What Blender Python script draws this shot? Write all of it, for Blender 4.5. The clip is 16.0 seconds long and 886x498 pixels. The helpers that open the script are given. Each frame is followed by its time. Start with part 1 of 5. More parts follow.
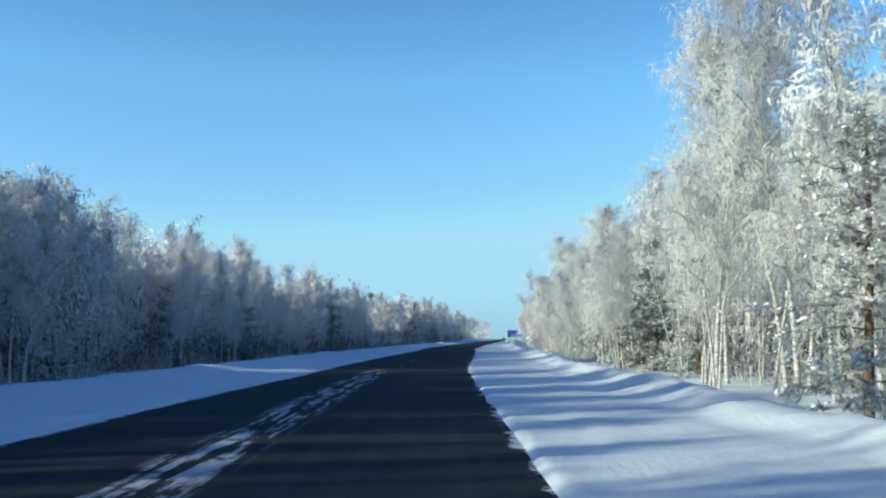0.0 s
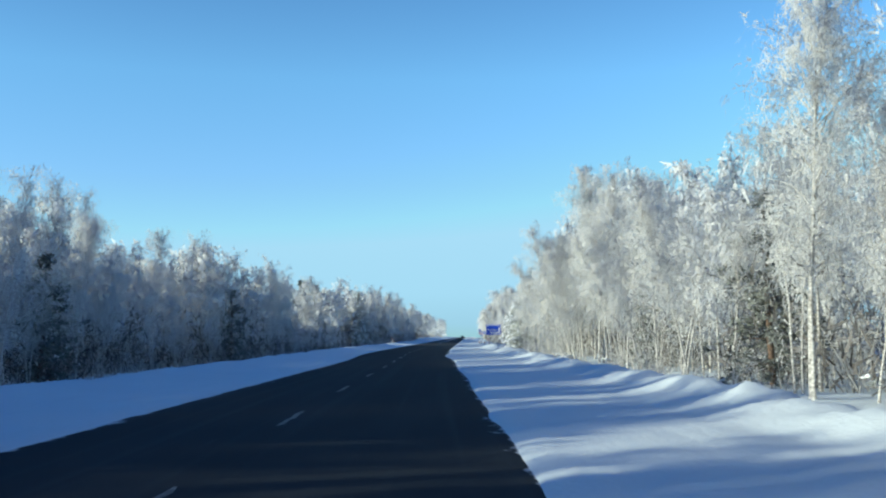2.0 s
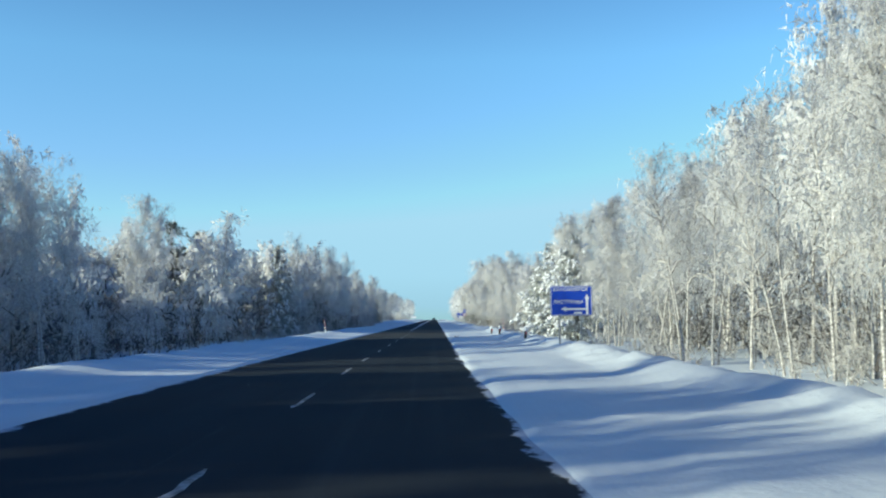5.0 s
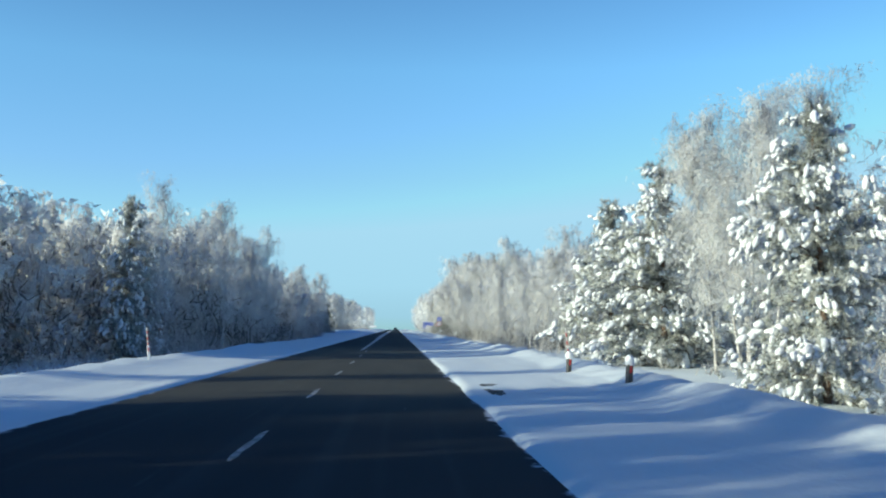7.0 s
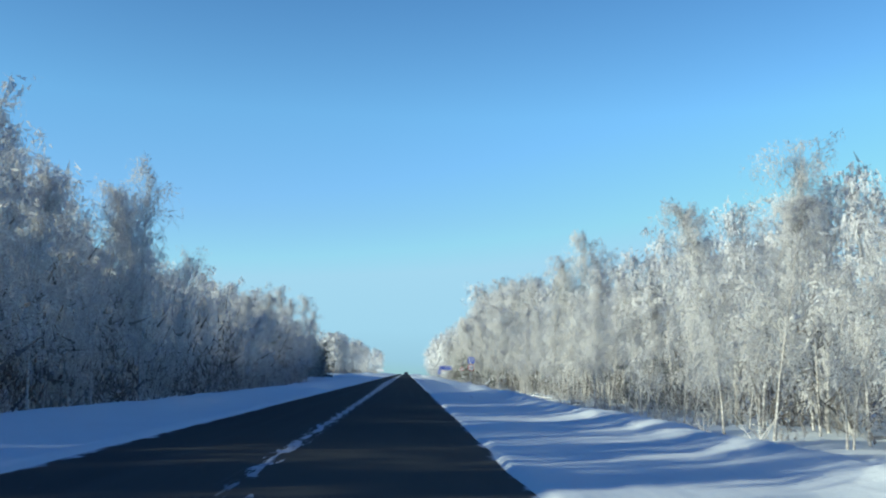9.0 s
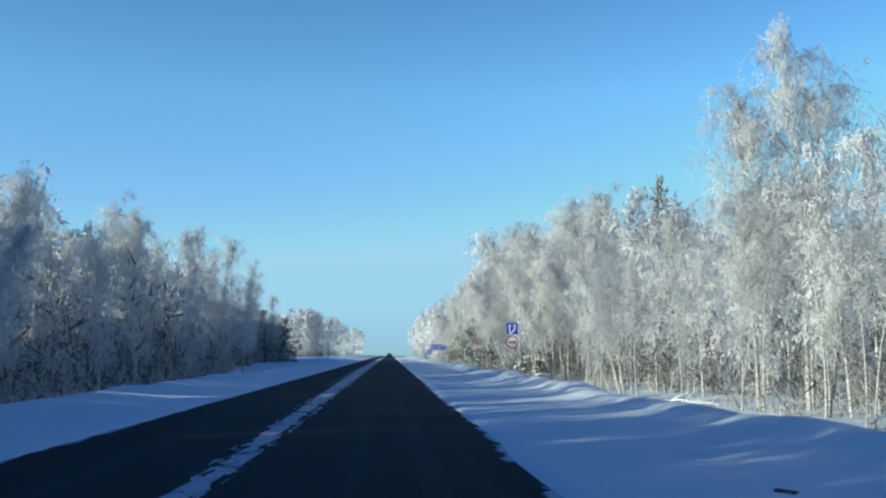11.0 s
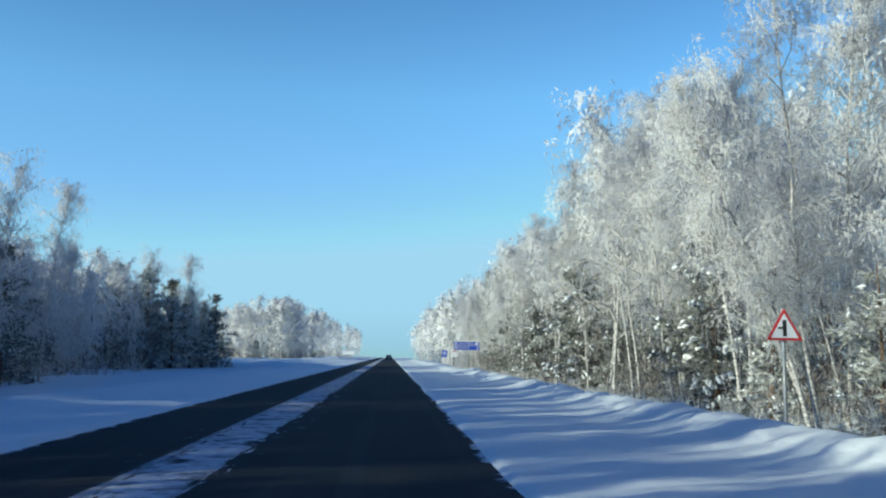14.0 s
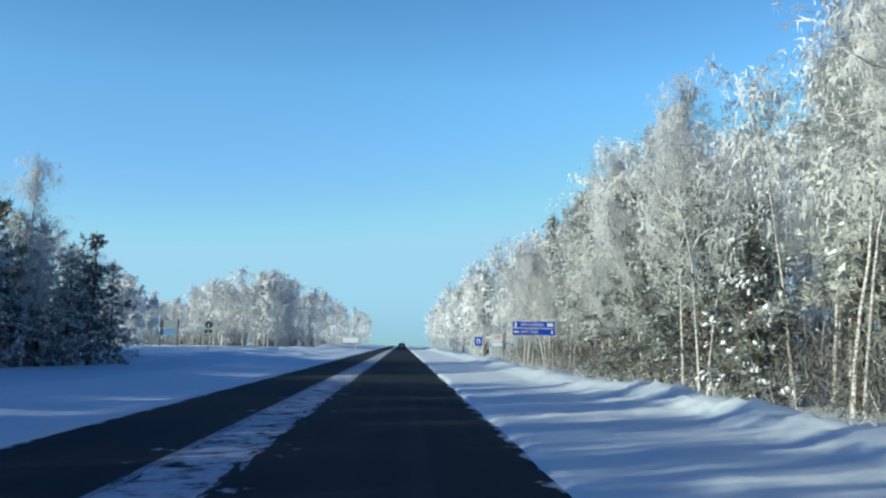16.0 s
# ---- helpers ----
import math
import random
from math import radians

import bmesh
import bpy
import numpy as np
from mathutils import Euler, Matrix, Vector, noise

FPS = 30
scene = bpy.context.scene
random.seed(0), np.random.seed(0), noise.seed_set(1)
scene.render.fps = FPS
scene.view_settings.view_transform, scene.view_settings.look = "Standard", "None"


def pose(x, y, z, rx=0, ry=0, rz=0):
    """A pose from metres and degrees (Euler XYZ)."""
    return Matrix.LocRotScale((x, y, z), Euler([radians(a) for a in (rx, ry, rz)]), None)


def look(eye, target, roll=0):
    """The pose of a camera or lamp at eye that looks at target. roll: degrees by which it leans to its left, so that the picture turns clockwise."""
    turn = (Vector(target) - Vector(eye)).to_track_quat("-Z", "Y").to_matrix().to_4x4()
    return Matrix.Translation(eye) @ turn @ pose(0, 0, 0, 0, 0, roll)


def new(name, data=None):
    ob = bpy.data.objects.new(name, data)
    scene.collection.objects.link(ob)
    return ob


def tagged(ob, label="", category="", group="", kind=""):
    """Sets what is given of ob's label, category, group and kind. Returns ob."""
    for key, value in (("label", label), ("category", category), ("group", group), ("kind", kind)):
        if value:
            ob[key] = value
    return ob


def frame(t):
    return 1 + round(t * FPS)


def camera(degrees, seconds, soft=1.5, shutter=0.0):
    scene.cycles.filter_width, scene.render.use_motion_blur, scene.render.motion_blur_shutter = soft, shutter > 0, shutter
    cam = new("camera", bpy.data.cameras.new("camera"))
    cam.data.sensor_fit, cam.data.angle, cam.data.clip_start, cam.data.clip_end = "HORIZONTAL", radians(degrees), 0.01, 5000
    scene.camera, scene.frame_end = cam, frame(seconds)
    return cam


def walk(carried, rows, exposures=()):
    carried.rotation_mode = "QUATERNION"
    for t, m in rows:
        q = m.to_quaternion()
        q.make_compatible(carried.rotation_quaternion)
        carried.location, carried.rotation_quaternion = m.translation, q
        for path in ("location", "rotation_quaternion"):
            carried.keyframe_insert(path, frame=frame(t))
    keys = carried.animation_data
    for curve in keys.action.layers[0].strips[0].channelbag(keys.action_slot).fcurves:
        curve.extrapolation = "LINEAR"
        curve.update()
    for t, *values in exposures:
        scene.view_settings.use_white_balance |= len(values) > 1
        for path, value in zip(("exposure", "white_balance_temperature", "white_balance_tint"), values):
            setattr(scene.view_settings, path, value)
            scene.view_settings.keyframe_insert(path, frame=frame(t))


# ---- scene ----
# ---------------------------------------------------------------- camera
cam = camera(51.0, 16.0, soft=2.1)
EYE_HEIGHT = 1.45
# seconds, x, y, yaw, pitch, roll
DRIVE = [
    (0.0, 6.89, 0.00, 4.40, 5.43, -0.27),
    (0.5, 5.90, 12.13, 3.39, 5.46, -0.11),
    (1.0, 4.95, 24.28, 2.50, 5.15, -0.44),
    (1.5, 4.20, 36.42, 2.26, 4.37, -0.21),
    (2.0, 3.57, 48.57, 1.53, 5.33, 0.34),
    (2.5, 3.02, 60.71, 0.63, 5.21, -0.60),
    (3.0, 2.51, 72.85, -0.19, 6.25, -1.80),
    (3.5, 2.00, 84.98, -0.34, 6.05, -1.34),
    (4.0, 1.46, 97.11, -0.69, 6.84, 0.15),
    (4.5, 1.01, 109.23, -1.56, 7.52, -1.32),
    (5.0, 0.72, 121.31, -0.50, 4.24, 0.50),
    (5.2, 0.62, 126.14, -1.71, 5.36, 0.36),
    (7.3, -0.00, 176.35, -3.29, 4.56, -0.73),
    (7.5, 0.01, 181.09, -2.91, 4.22, -1.91),
    (8.0, 0.00, 192.93, -3.62, 7.24, -0.96),
    (8.2, 0.00, 197.67, -2.24, 8.10, -1.47),
    (10.3, -0.06, 246.98, -2.98, 6.17, -0.20),
    (10.5, -0.07, 251.64, -3.57, 6.09, 0.05),
    (11.0, -0.11, 263.29, -3.29, 6.40, 0.07),
    (11.5, -0.13, 274.91, -3.15, 6.18, -0.60),
    (12.0, -0.11, 286.52, -2.97, 5.36, 0.13),
    (12.5, -0.06, 298.10, -3.72, 6.15, -0.96),
    (13.0, 0.03, 309.67, -3.82, 7.46, -1.15),
    (13.5, 0.13, 321.24, -3.11, 6.95, -0.85),
    (14.0, 0.17, 332.84, -3.19, 6.54, -0.55),
    (14.5, 0.18, 344.45, -3.24, 6.94, -1.07),
    (15.0, 0.15, 356.11, -3.10, 6.77, -0.35),
    (15.5, 0.06, 367.78, -2.99, 6.53, -0.37),
    (16.0, -0.08, 379.47, -2.45, 5.81, -0.73),
]


def drive_pose(x, y, yaw, pitch, roll):
    a, b = radians(yaw), radians(pitch)
    eye = Vector((x, y, EYE_HEIGHT))
    return look(eye, eye + 100 * Vector((-math.sin(a) * math.cos(b), math.cos(a) * math.cos(b), math.sin(b))), -roll)


walk(cam, [(r[0], drive_pose(*r[1:])) for r in DRIVE], exposures=[(0.0, 0.40, 5630, -4), (4.5, 0.39, 5670, -4), (5.0, 0.38, 5750, -4), (8.2, 0.35, 5720, -4), (10.3, 0.24, 5540, -4), (11.5, 0.25, 5540, -4), (12.5, 0.31, 5540, -4), (16.0, 0.28, 5540, -4)])

# ---------------------------------------------------------------- light
SUN_HEIGHT = radians(15.9)
SUN_TURN = radians(248.0)      # clockwise from +y
world = bpy.data.worlds.new("winter_sky")
scene.world = world
world.use_nodes = True
wn = world.node_tree.nodes
sky = wn.new("ShaderNodeTexSky")
sky.sky_type = "NISHITA"
sky.sun_disc = False
sky.sun_elevation, sky.sun_rotation = SUN_HEIGHT, SUN_TURN
sky.air_density, sky.dust_density, sky.ozone_density = 0.85, 0.05, 3.0
wn["Background"].inputs["Strength"].default_value = 0.15
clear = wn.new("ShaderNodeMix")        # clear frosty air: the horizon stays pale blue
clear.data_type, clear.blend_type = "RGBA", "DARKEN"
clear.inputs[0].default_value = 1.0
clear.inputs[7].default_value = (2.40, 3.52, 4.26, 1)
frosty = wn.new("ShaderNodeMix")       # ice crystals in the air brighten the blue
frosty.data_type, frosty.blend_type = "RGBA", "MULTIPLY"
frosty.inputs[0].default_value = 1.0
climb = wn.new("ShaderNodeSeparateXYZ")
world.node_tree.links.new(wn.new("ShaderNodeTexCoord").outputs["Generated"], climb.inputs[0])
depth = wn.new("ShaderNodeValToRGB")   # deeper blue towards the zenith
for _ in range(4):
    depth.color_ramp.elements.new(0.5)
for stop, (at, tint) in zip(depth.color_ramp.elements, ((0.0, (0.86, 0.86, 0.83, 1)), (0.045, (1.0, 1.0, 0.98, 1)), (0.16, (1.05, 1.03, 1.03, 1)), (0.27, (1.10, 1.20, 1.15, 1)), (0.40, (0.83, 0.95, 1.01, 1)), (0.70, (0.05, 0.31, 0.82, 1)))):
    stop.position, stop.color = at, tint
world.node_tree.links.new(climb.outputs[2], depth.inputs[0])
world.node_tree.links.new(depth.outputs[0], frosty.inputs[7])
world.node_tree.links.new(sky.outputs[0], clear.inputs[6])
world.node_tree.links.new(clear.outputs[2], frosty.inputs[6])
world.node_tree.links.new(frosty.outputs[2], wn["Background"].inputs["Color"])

sun = new("sun", bpy.data.lights.new("sun", "SUN"))
sun.data.energy, sun.data.angle, sun.data.color = 5.0, radians(0.55), (1.0, 0.885, 0.66)
to_sun = Vector((math.sin(SUN_TURN) * math.cos(SUN_HEIGHT), math.cos(SUN_TURN) * math.cos(SUN_HEIGHT), math.sin(SUN_HEIGHT)))
sun.matrix_world = look(Vector((-60, 100, 60)), Vector((-60, 100, 60)) - to_sun)


# ---------------------------------------------------------------- materials
def mat(name):
    m = bpy.data.materials.new(name)
    m.use_nodes = True
    n, l = m.node_tree.nodes, m.node_tree.links
    return m, n, l, n["Principled BSDF"]


def ramp(n, l, source, stops):
    r = n.new("ShaderNodeValToRGB")
    while len(r.color_ramp.elements) < len(stops):
        r.color_ramp.elements.new(0.5)
    for e, (p, c) in zip(r.color_ramp.elements, stops):
        e.position, e.color = p, (*c, 1) if len(c) == 3 else c
    l.new(source, r.inputs[0])
    return r.outputs[0]


def noise_tex(n, l, scale, detail=4, vector=None, rough=0.55):
    t = n.new("ShaderNodeTexNoise")
    t.inputs["Scale"].default_value, t.inputs["Detail"].default_value, t.inputs["Roughness"].default_value = scale, detail, rough
    if vector is not None:
        l.new(vector, t.inputs["Vector"])
    return t.outputs["Fac"]


def mapped(n, l, source, scale):
    m = n.new("ShaderNodeMapping")
    m.inputs["Scale"].default_value = scale
    l.new(source, m.inputs["Vector"])
    return m.outputs[0]


def op(n, l, kind, a, b=None, c=None, clamp=False):
    m = n.new("ShaderNodeMath")
    m.operation, m.use_clamp = kind, clamp
    for i, v in enumerate((a, b, c)):
        if v is None:
            continue
        if isinstance(v, (int, float)):
            m.inputs[i].default_value = v
        else:
            l.new(v, m.inputs[i])
    return m.outputs[0]


def mixed(n, l, fac, a, b):
    m = n.new("ShaderNodeMix")
    m.data_type = "RGBA"
    for sock, v in ((m.inputs[0], fac), (m.inputs[6], a), (m.inputs[7], b)):
        if isinstance(v, (int, float)):
            sock.default_value = v
        elif isinstance(v, tuple):
            sock.default_value = (*v, 1)
        else:
            l.new(v, sock)
    return m.outputs[2]


def bump(n, l, height, strength, distance, target):
    b = n.new("ShaderNodeBump")
    b.inputs["Strength"].default_value, b.inputs["Distance"].default_value = strength, distance
    l.new(height, b.inputs["Height"])
    l.new(b.outputs[0], target.inputs["Normal"])


def smooth(n, l, value, low, high):
    m = n.new("ShaderNodeMapRange")
    m.interpolation_type = "SMOOTHSTEP"
    m.inputs["From Min"].default_value, m.inputs["From Max"].default_value = low, high
    l.new(value, m.inputs["Value"])
    return m.outputs[0]


def snow_material():
    m, n, l, p = mat("snow")
    pos = n.new("ShaderNodeNewGeometry").outputs["Position"]
    big = noise_tex(n, l, 0.35, 3, pos)
    fine = noise_tex(n, l, 9.0, 5, pos)
    drift = noise_tex(n, l, 1.0, 4, mapped(n, l, pos, (1.6, 0.25, 1.0)))
    c = mixed(n, l, big, (0.63, 0.675, 0.68), (0.70, 0.735, 0.73))
    c = mixed(n, l, op(n, l, "MULTIPLY", smooth(n, l, drift, 0.55, 0.8), 0.25), c, (0.53, 0.575, 0.59))
    l.new(c, p.inputs["Base Color"])
    p.inputs["Roughness"].default_value = 0.75
    p.inputs["Specular IOR Level"].default_value = 0.25
    h = op(n, l, "ADD", op(n, l, "MULTIPLY", drift, 0.7), op(n, l, "MULTIPLY", fine, 0.3))
    bump(n, l, h, 0.5, 0.08, p)
    return m


def asphalt_material():
    m, n, l, p = mat("asphalt")
    uv = n.new("ShaderNodeUVMap").outputs[0]
    sep = n.new("ShaderNodeSeparateXYZ")
    l.new(uv, sep.inputs[0])
    u, v = sep.outputs[0], sep.outputs[1]
    grain = noise_tex(n, l, 60.0, 4, uv)
    patch = noise_tex(n, l, 1.0, 4, mapped(n, l, uv, (0.9, 0.12, 1)))
    rut = noise_tex(n, l, 1.0, 2, mapped(n, l, uv, (2.2, 0.02, 1)))
    c = mixed(n, l, patch, (0.018, 0.0212, 0.0245), (0.035, 0.040, 0.0445))
    c = mixed(n, l, op(n, l, "MULTIPLY", smooth(n, l, rut, 0.5, 0.7), 0.4), c, (0.048, 0.054, 0.058))
    c = mixed(n, l, op(n, l, "MULTIPLY", grain, 0.35), c, (0.055, 0.061, 0.066))
    # wind-blown snow left on the asphalt: ragged edges, the middle strip, stray dabs
    rag = noise_tex(n, l, 1.0, 5, mapped(n, l, uv, (1.6, 1.1, 1)), 0.65)
    rag2 = noise_tex(n, l, 1.0, 4, mapped(n, l, uv, (7.0, 0.9, 1)), 0.6)
    wob = op(n, l, "MULTIPLY", op(n, l, "SUBTRACT", rag, 0.5), 1.1)
    tight = op(n, l, "MULTIPLY", op(n, l, "MULTIPLY", smooth(n, l, v, 106.0, 115.0), op(n, l, "SUBTRACT", 1.0, smooth(n, l, v, 120.0, 127.0))), 0.33)
    loose = op(n, l, "MULTIPLY", op(n, l, "MULTIPLY", smooth(n, l, v, 50.0, 62.0), op(n, l, "SUBTRACT", 1.0, smooth(n, l, v, 78.0, 92.0))), 0.2)
    right = smooth(n, l, op(n, l, "ADD", op(n, l, "ADD", u, op(n, l, "SUBTRACT", tight, loose)), wob), 1.56, 1.68)
    # paler, warmer asphalt where the sun gap falls: sunlight put into the colour
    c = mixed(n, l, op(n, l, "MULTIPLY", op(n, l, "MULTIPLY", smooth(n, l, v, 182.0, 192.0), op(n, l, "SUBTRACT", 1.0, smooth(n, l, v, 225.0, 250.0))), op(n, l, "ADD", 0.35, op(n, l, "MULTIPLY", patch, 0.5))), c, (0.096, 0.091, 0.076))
    narrow = op(n, l, "MULTIPLY", op(n, l, "MULTIPLY", smooth(n, l, v, 14.0, 40.0), op(n, l, "SUBTRACT", 1.0, smooth(n, l, v, 104.0, 126.0))), 0.6)
    left = smooth(n, l, op(n, l, "ADD", op(n, l, "ADD", op(n, l, "MULTIPLY", u, -1.0), narrow), wob), 5.35, 5.5)
    # middle strip: half-width grows along the way
    start = op(n, l, "MULTIPLY", smooth(n, l, v, 240.0, 360.0), 0.38)
    begin = op(n, l, "MULTIPLY", smooth(n, l, v, 222.0, 236.0), 0.16)
    early = op(n, l, "MULTIPLY", op(n, l, "SUBTRACT", 1.0, smooth(n, l, v, 36.0, 46.0)), 0.24)
    half = op(n, l, "ADD", start, begin)
    lines = noise_tex(n, l, 1.0, 4, mapped(n, l, uv, (5.0, 0.35, 1)), 0.6)
    swept = op(n, l, "SUBTRACT", op(n, l, "MULTIPLY", early, 2.6), op(n, l, "ABSOLUTE", op(n, l, "ADD", u, 2.35)))
    swept = op(n, l, "MULTIPLY", smooth(n, l, swept, -0.05, 0.35), op(n, l, "MULTIPLY", smooth(n, l, lines, 0.47, 0.56), smooth(n, l, rag, 0.36, 0.50)))
    off = op(n, l, "ABSOLUTE", op(n, l, "ADD", op(n, l, "ADD", u, 2.15), op(n, l, "MULTIPLY", start, 0.75)))
    inside = op(n, l, "SUBTRACT", half, op(n, l, "ADD", off, op(n, l, "MULTIPLY", op(n, l, "SUBTRACT", rag2, 0.45), 0.9)))
    streak = smooth(n, l, rag, 0.34, 0.46)
    strip = op(n, l, "MULTIPLY", op(n, l, "MULTIPLY", smooth(n, l, inside, -0.02, 0.06), streak), smooth(n, l, half, 0.02, 0.12))
    wide = op(n, l, "MULTIPLY", smooth(n, l, op(n, l, "SUBTRACT", op(n, l, "MULTIPLY", half, 2.0), off), 0.0, 0.3),
              op(n, l, "MULTIPLY", smooth(n, l, rag, 0.60, 0.68), 0.8))
    ruts = smooth(n, l, noise_tex(n, l, 1.0, 5, mapped(n, l, uv, (2.2, 2.1, 1)), 0.7), 0.46, 0.66)
    strip = op(n, l, "MULTIPLY", strip, op(n, l, "SUBTRACT", 1.0, op(n, l, "MULTIPLY", op(n, l, "MULTIPLY", ruts, 0.75), smooth(n, l, v, 225.0, 330.0))))
    old_line = op(n, l, "SUBTRACT", 0.075, op(n, l, "ABSOLUTE", op(n, l, "ADD", u, 2.95)))
    old_line = op(n, l, "MULTIPLY", op(n, l, "MULTIPLY", smooth(n, l, old_line, -0.02, 0.03), smooth(n, l, rag2, 0.40, 0.52)), op(n, l, "MULTIPLY", smooth(n, l, v, 300.0, 335.0), 0.6))
    strip = op(n, l, "MAXIMUM", op(n, l, "MAXIMUM", strip, old_line), op(n, l, "MULTIPLY", swept, 0.85))
    dab = op(n, l, "MULTIPLY", smooth(n, l, noise_tex(n, l, 1.0, 3, mapped(n, l, uv, (3.0, 0.7, 1))), 0.76, 0.82), 0.4)
    mask = op(n, l, "MAXIMUM", op(n, l, "MAXIMUM", right, left), op(n, l, "MAXIMUM", strip, op(n, l, "MAXIMUM", dab, wide)))
    thin = op(n, l, "MULTIPLY", mask, op(n, l, "ADD", 0.62, op(n, l, "MULTIPLY", rag2, 0.5)), clamp=True)
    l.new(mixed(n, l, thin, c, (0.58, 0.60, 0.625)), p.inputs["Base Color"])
    l.new(op(n, l, "ADD", 0.80, op(n, l, "MULTIPLY", mask, 0.1)), p.inputs["Roughness"])
    p.inputs["Specular IOR Level"].default_value = 0.02
    bump(n, l, op(n, l, "ADD", op(n, l, "MULTIPLY", grain, 0.12), op(n, l, "MULTIPLY", mask, op(n, l, "ADD", 0.6, rag))), 0.6, 0.02, p)
    return m


def frost_material(name, light, dark, cover, through_light=0.32, open_air=0.0):
    """Hoar frost on twigs: white crystals, the bare twig here and there, and air between the finest shoots."""
    m, n, l, p = mat(name)
    geo = n.new("ShaderNodeNewGeometry")
    info = n.new("ShaderNodeObjectInfo")
    c = ramp(n, l, geo.outputs["Random Per Island"], [(0.0, dark), (cover, tuple(0.5 * (a + b) for a, b in zip(light, dark))), (min(cover + 0.25, 0.99), light)])
    fine = noise_tex(n, l, 14.0, 2, geo.outputs["Position"])
    c = mixed(n, l, op(n, l, "MULTIPLY", smooth(n, l, fine, 0.52, 0.7), 0.15), c, dark)
    c = mixed(n, l, op(n, l, "MULTIPLY", info.outputs["Random"], 0.15), c, tuple(0.7 * v for v in light))
    d = n.new("ShaderNodeBsdfDiffuse")
    t = n.new("ShaderNodeBsdfTranslucent")
    mix = n.new("ShaderNodeMixShader")
    l.new(c, d.inputs[0])
    l.new(c, t.inputs[0])
    mix.inputs[0].default_value = through_light
    l.new(d.outputs[0], mix.inputs[1])
    l.new(t.outputs[0], mix.inputs[2])
    n.remove(p)
    if open_air:
        air = n.new("ShaderNodeBsdfTransparent")
        spray = n.new("ShaderNodeMixShader")
        gaps = noise_tex(n, l, 34.0, 1, mapped(n, l, geo.outputs["Position"], (1.0, 1.0, 0.4)))
        l.new(op(n, l, "MULTIPLY", smooth(n, l, gaps, 0.30, 0.70), 2.0 * open_air, clamp=True), spray.inputs[0])
        l.new(mix.outputs[0], spray.inputs[1])
        l.new(air.outputs[0], spray.inputs[2])
        mix = spray
    l.new(mix.outputs[0], n["Material Output"].inputs[0])
    return m


def birch_bark_material():
    m, n, l, p = mat("birch_bark")
    tex = n.new("ShaderNodeTexCoord").outputs["Object"]
    band = noise_tex(n, l, 1.0, 5, mapped(n, l, tex, (7.0, 7.0, 13.0)), 0.65)
    blotch = noise_tex(n, l, 0.9, 4, tex)
    c = ramp(n, l, band, [(0.32, (0.07, 0.06, 0.055)), (0.45, (0.33, 0.31, 0.29)), (0.60, (0.66, 0.635, 0.60))])
    c = mixed(n, l, op(n, l, "MULTIPLY", smooth(n, l, blotch, 0.54, 0.68), 0.6), c, (0.26, 0.235, 0.21))
    l.new(c, p.inputs["Base Color"])
    p.inputs["Roughness"].default_value = 0.85
    bump(n, l, band, 0.5, 0.02, p)
    return m


def plain_noise_material(name, a, b, scale, rough=0.8, strength=0.4, metal=0.0, depth=0.02):
    m, n, l, p = mat(name)
    tex = n.new("ShaderNodeTexCoord").outputs["Object"]
    f = noise_tex(n, l, scale, 4, tex)
    g = noise_tex(n, l, scale * 0.13, 2, tex)
    c = mixed(n, l, smooth(n, l, f, 0.35, 0.65), a, b)
    c = mixed(n, l, op(n, l, "MULTIPLY", g, 0.3), c, tuple(0.75 * v for v in a))
    l.new(c, p.inputs["Base Color"])
    p.inputs["Roughness"].default_value, p.inputs["Metallic"].default_value = rough, metal
    if strength:
        bump(n, l, f, strength, depth, p)
    return m


SNOW = snow_material()
BARE = plain_noise_material("bare_asphalt", (0.012, 0.012, 0.012), (0.03, 0.03, 0.028), 14.0, 0.8, 0.4)
ASPHALT = asphalt_material()
FROST = frost_material("hoar_frost", (0.77, 0.76, 0.74), (0.67, 0.645, 0.62), 0.10, 0.50, 0.64)
FROST_WOOD = frost_material("hoar_frost_wood", (0.81, 0.80, 0.785), (0.62, 0.60, 0.585), 0.14, 0.26, 0.34)
# bare twig colour, darkened to stand in for shade inside the wood
TWIG = frost_material("shade_dark_twig", (0.235, 0.22, 0.21), (0.08, 0.072, 0.066), 0.40, 0.12, 0.20)
FROST_BRANCH = plain_noise_material("frosted_branch", (0.30, 0.275, 0.25), (0.72, 0.70, 0.68), 5.0)
SCRUB = frost_material("frosted_scrub", (0.64, 0.625, 0.60), (0.20, 0.18, 0.165), 0.36, 0.3)
NEEDLE = frost_material("pine_needle", (0.68, 0.69, 0.66), (0.22, 0.23, 0.20), 0.22, 0.42, 0.26)
FROSTED_NEEDLE = frost_material("frosted_pine_needle", (0.69, 0.70, 0.67), (0.26, 0.28, 0.24), 0.20, 0.44, 0.28)
# dark green needles; on pine kinds 4 and 5 the tone also paints shade
DARK_NEEDLE = frost_material("dark_and_shaded_needle", (0.34, 0.35, 0.33), (0.09, 0.10, 0.08), 0.34, 0.2, 0.2)
BIRCH_BARK = birch_bark_material()
PINE_BARK = plain_noise_material("pine_bark", (0.07, 0.05, 0.04), (0.20, 0.13, 0.09), 9.0, 0.9, 0.8)
SNOW_LUMP = plain_noise_material("snow_lump", (0.78, 0.79, 0.80), (0.85, 0.85, 0.85), 6.0, 0.75, 0.5)
STEEL = plain_noise_material("galvanised_steel", (0.34, 0.35, 0.36), (0.46, 0.47, 0.48), 8.0, 0.5, 0.1, 0.6)
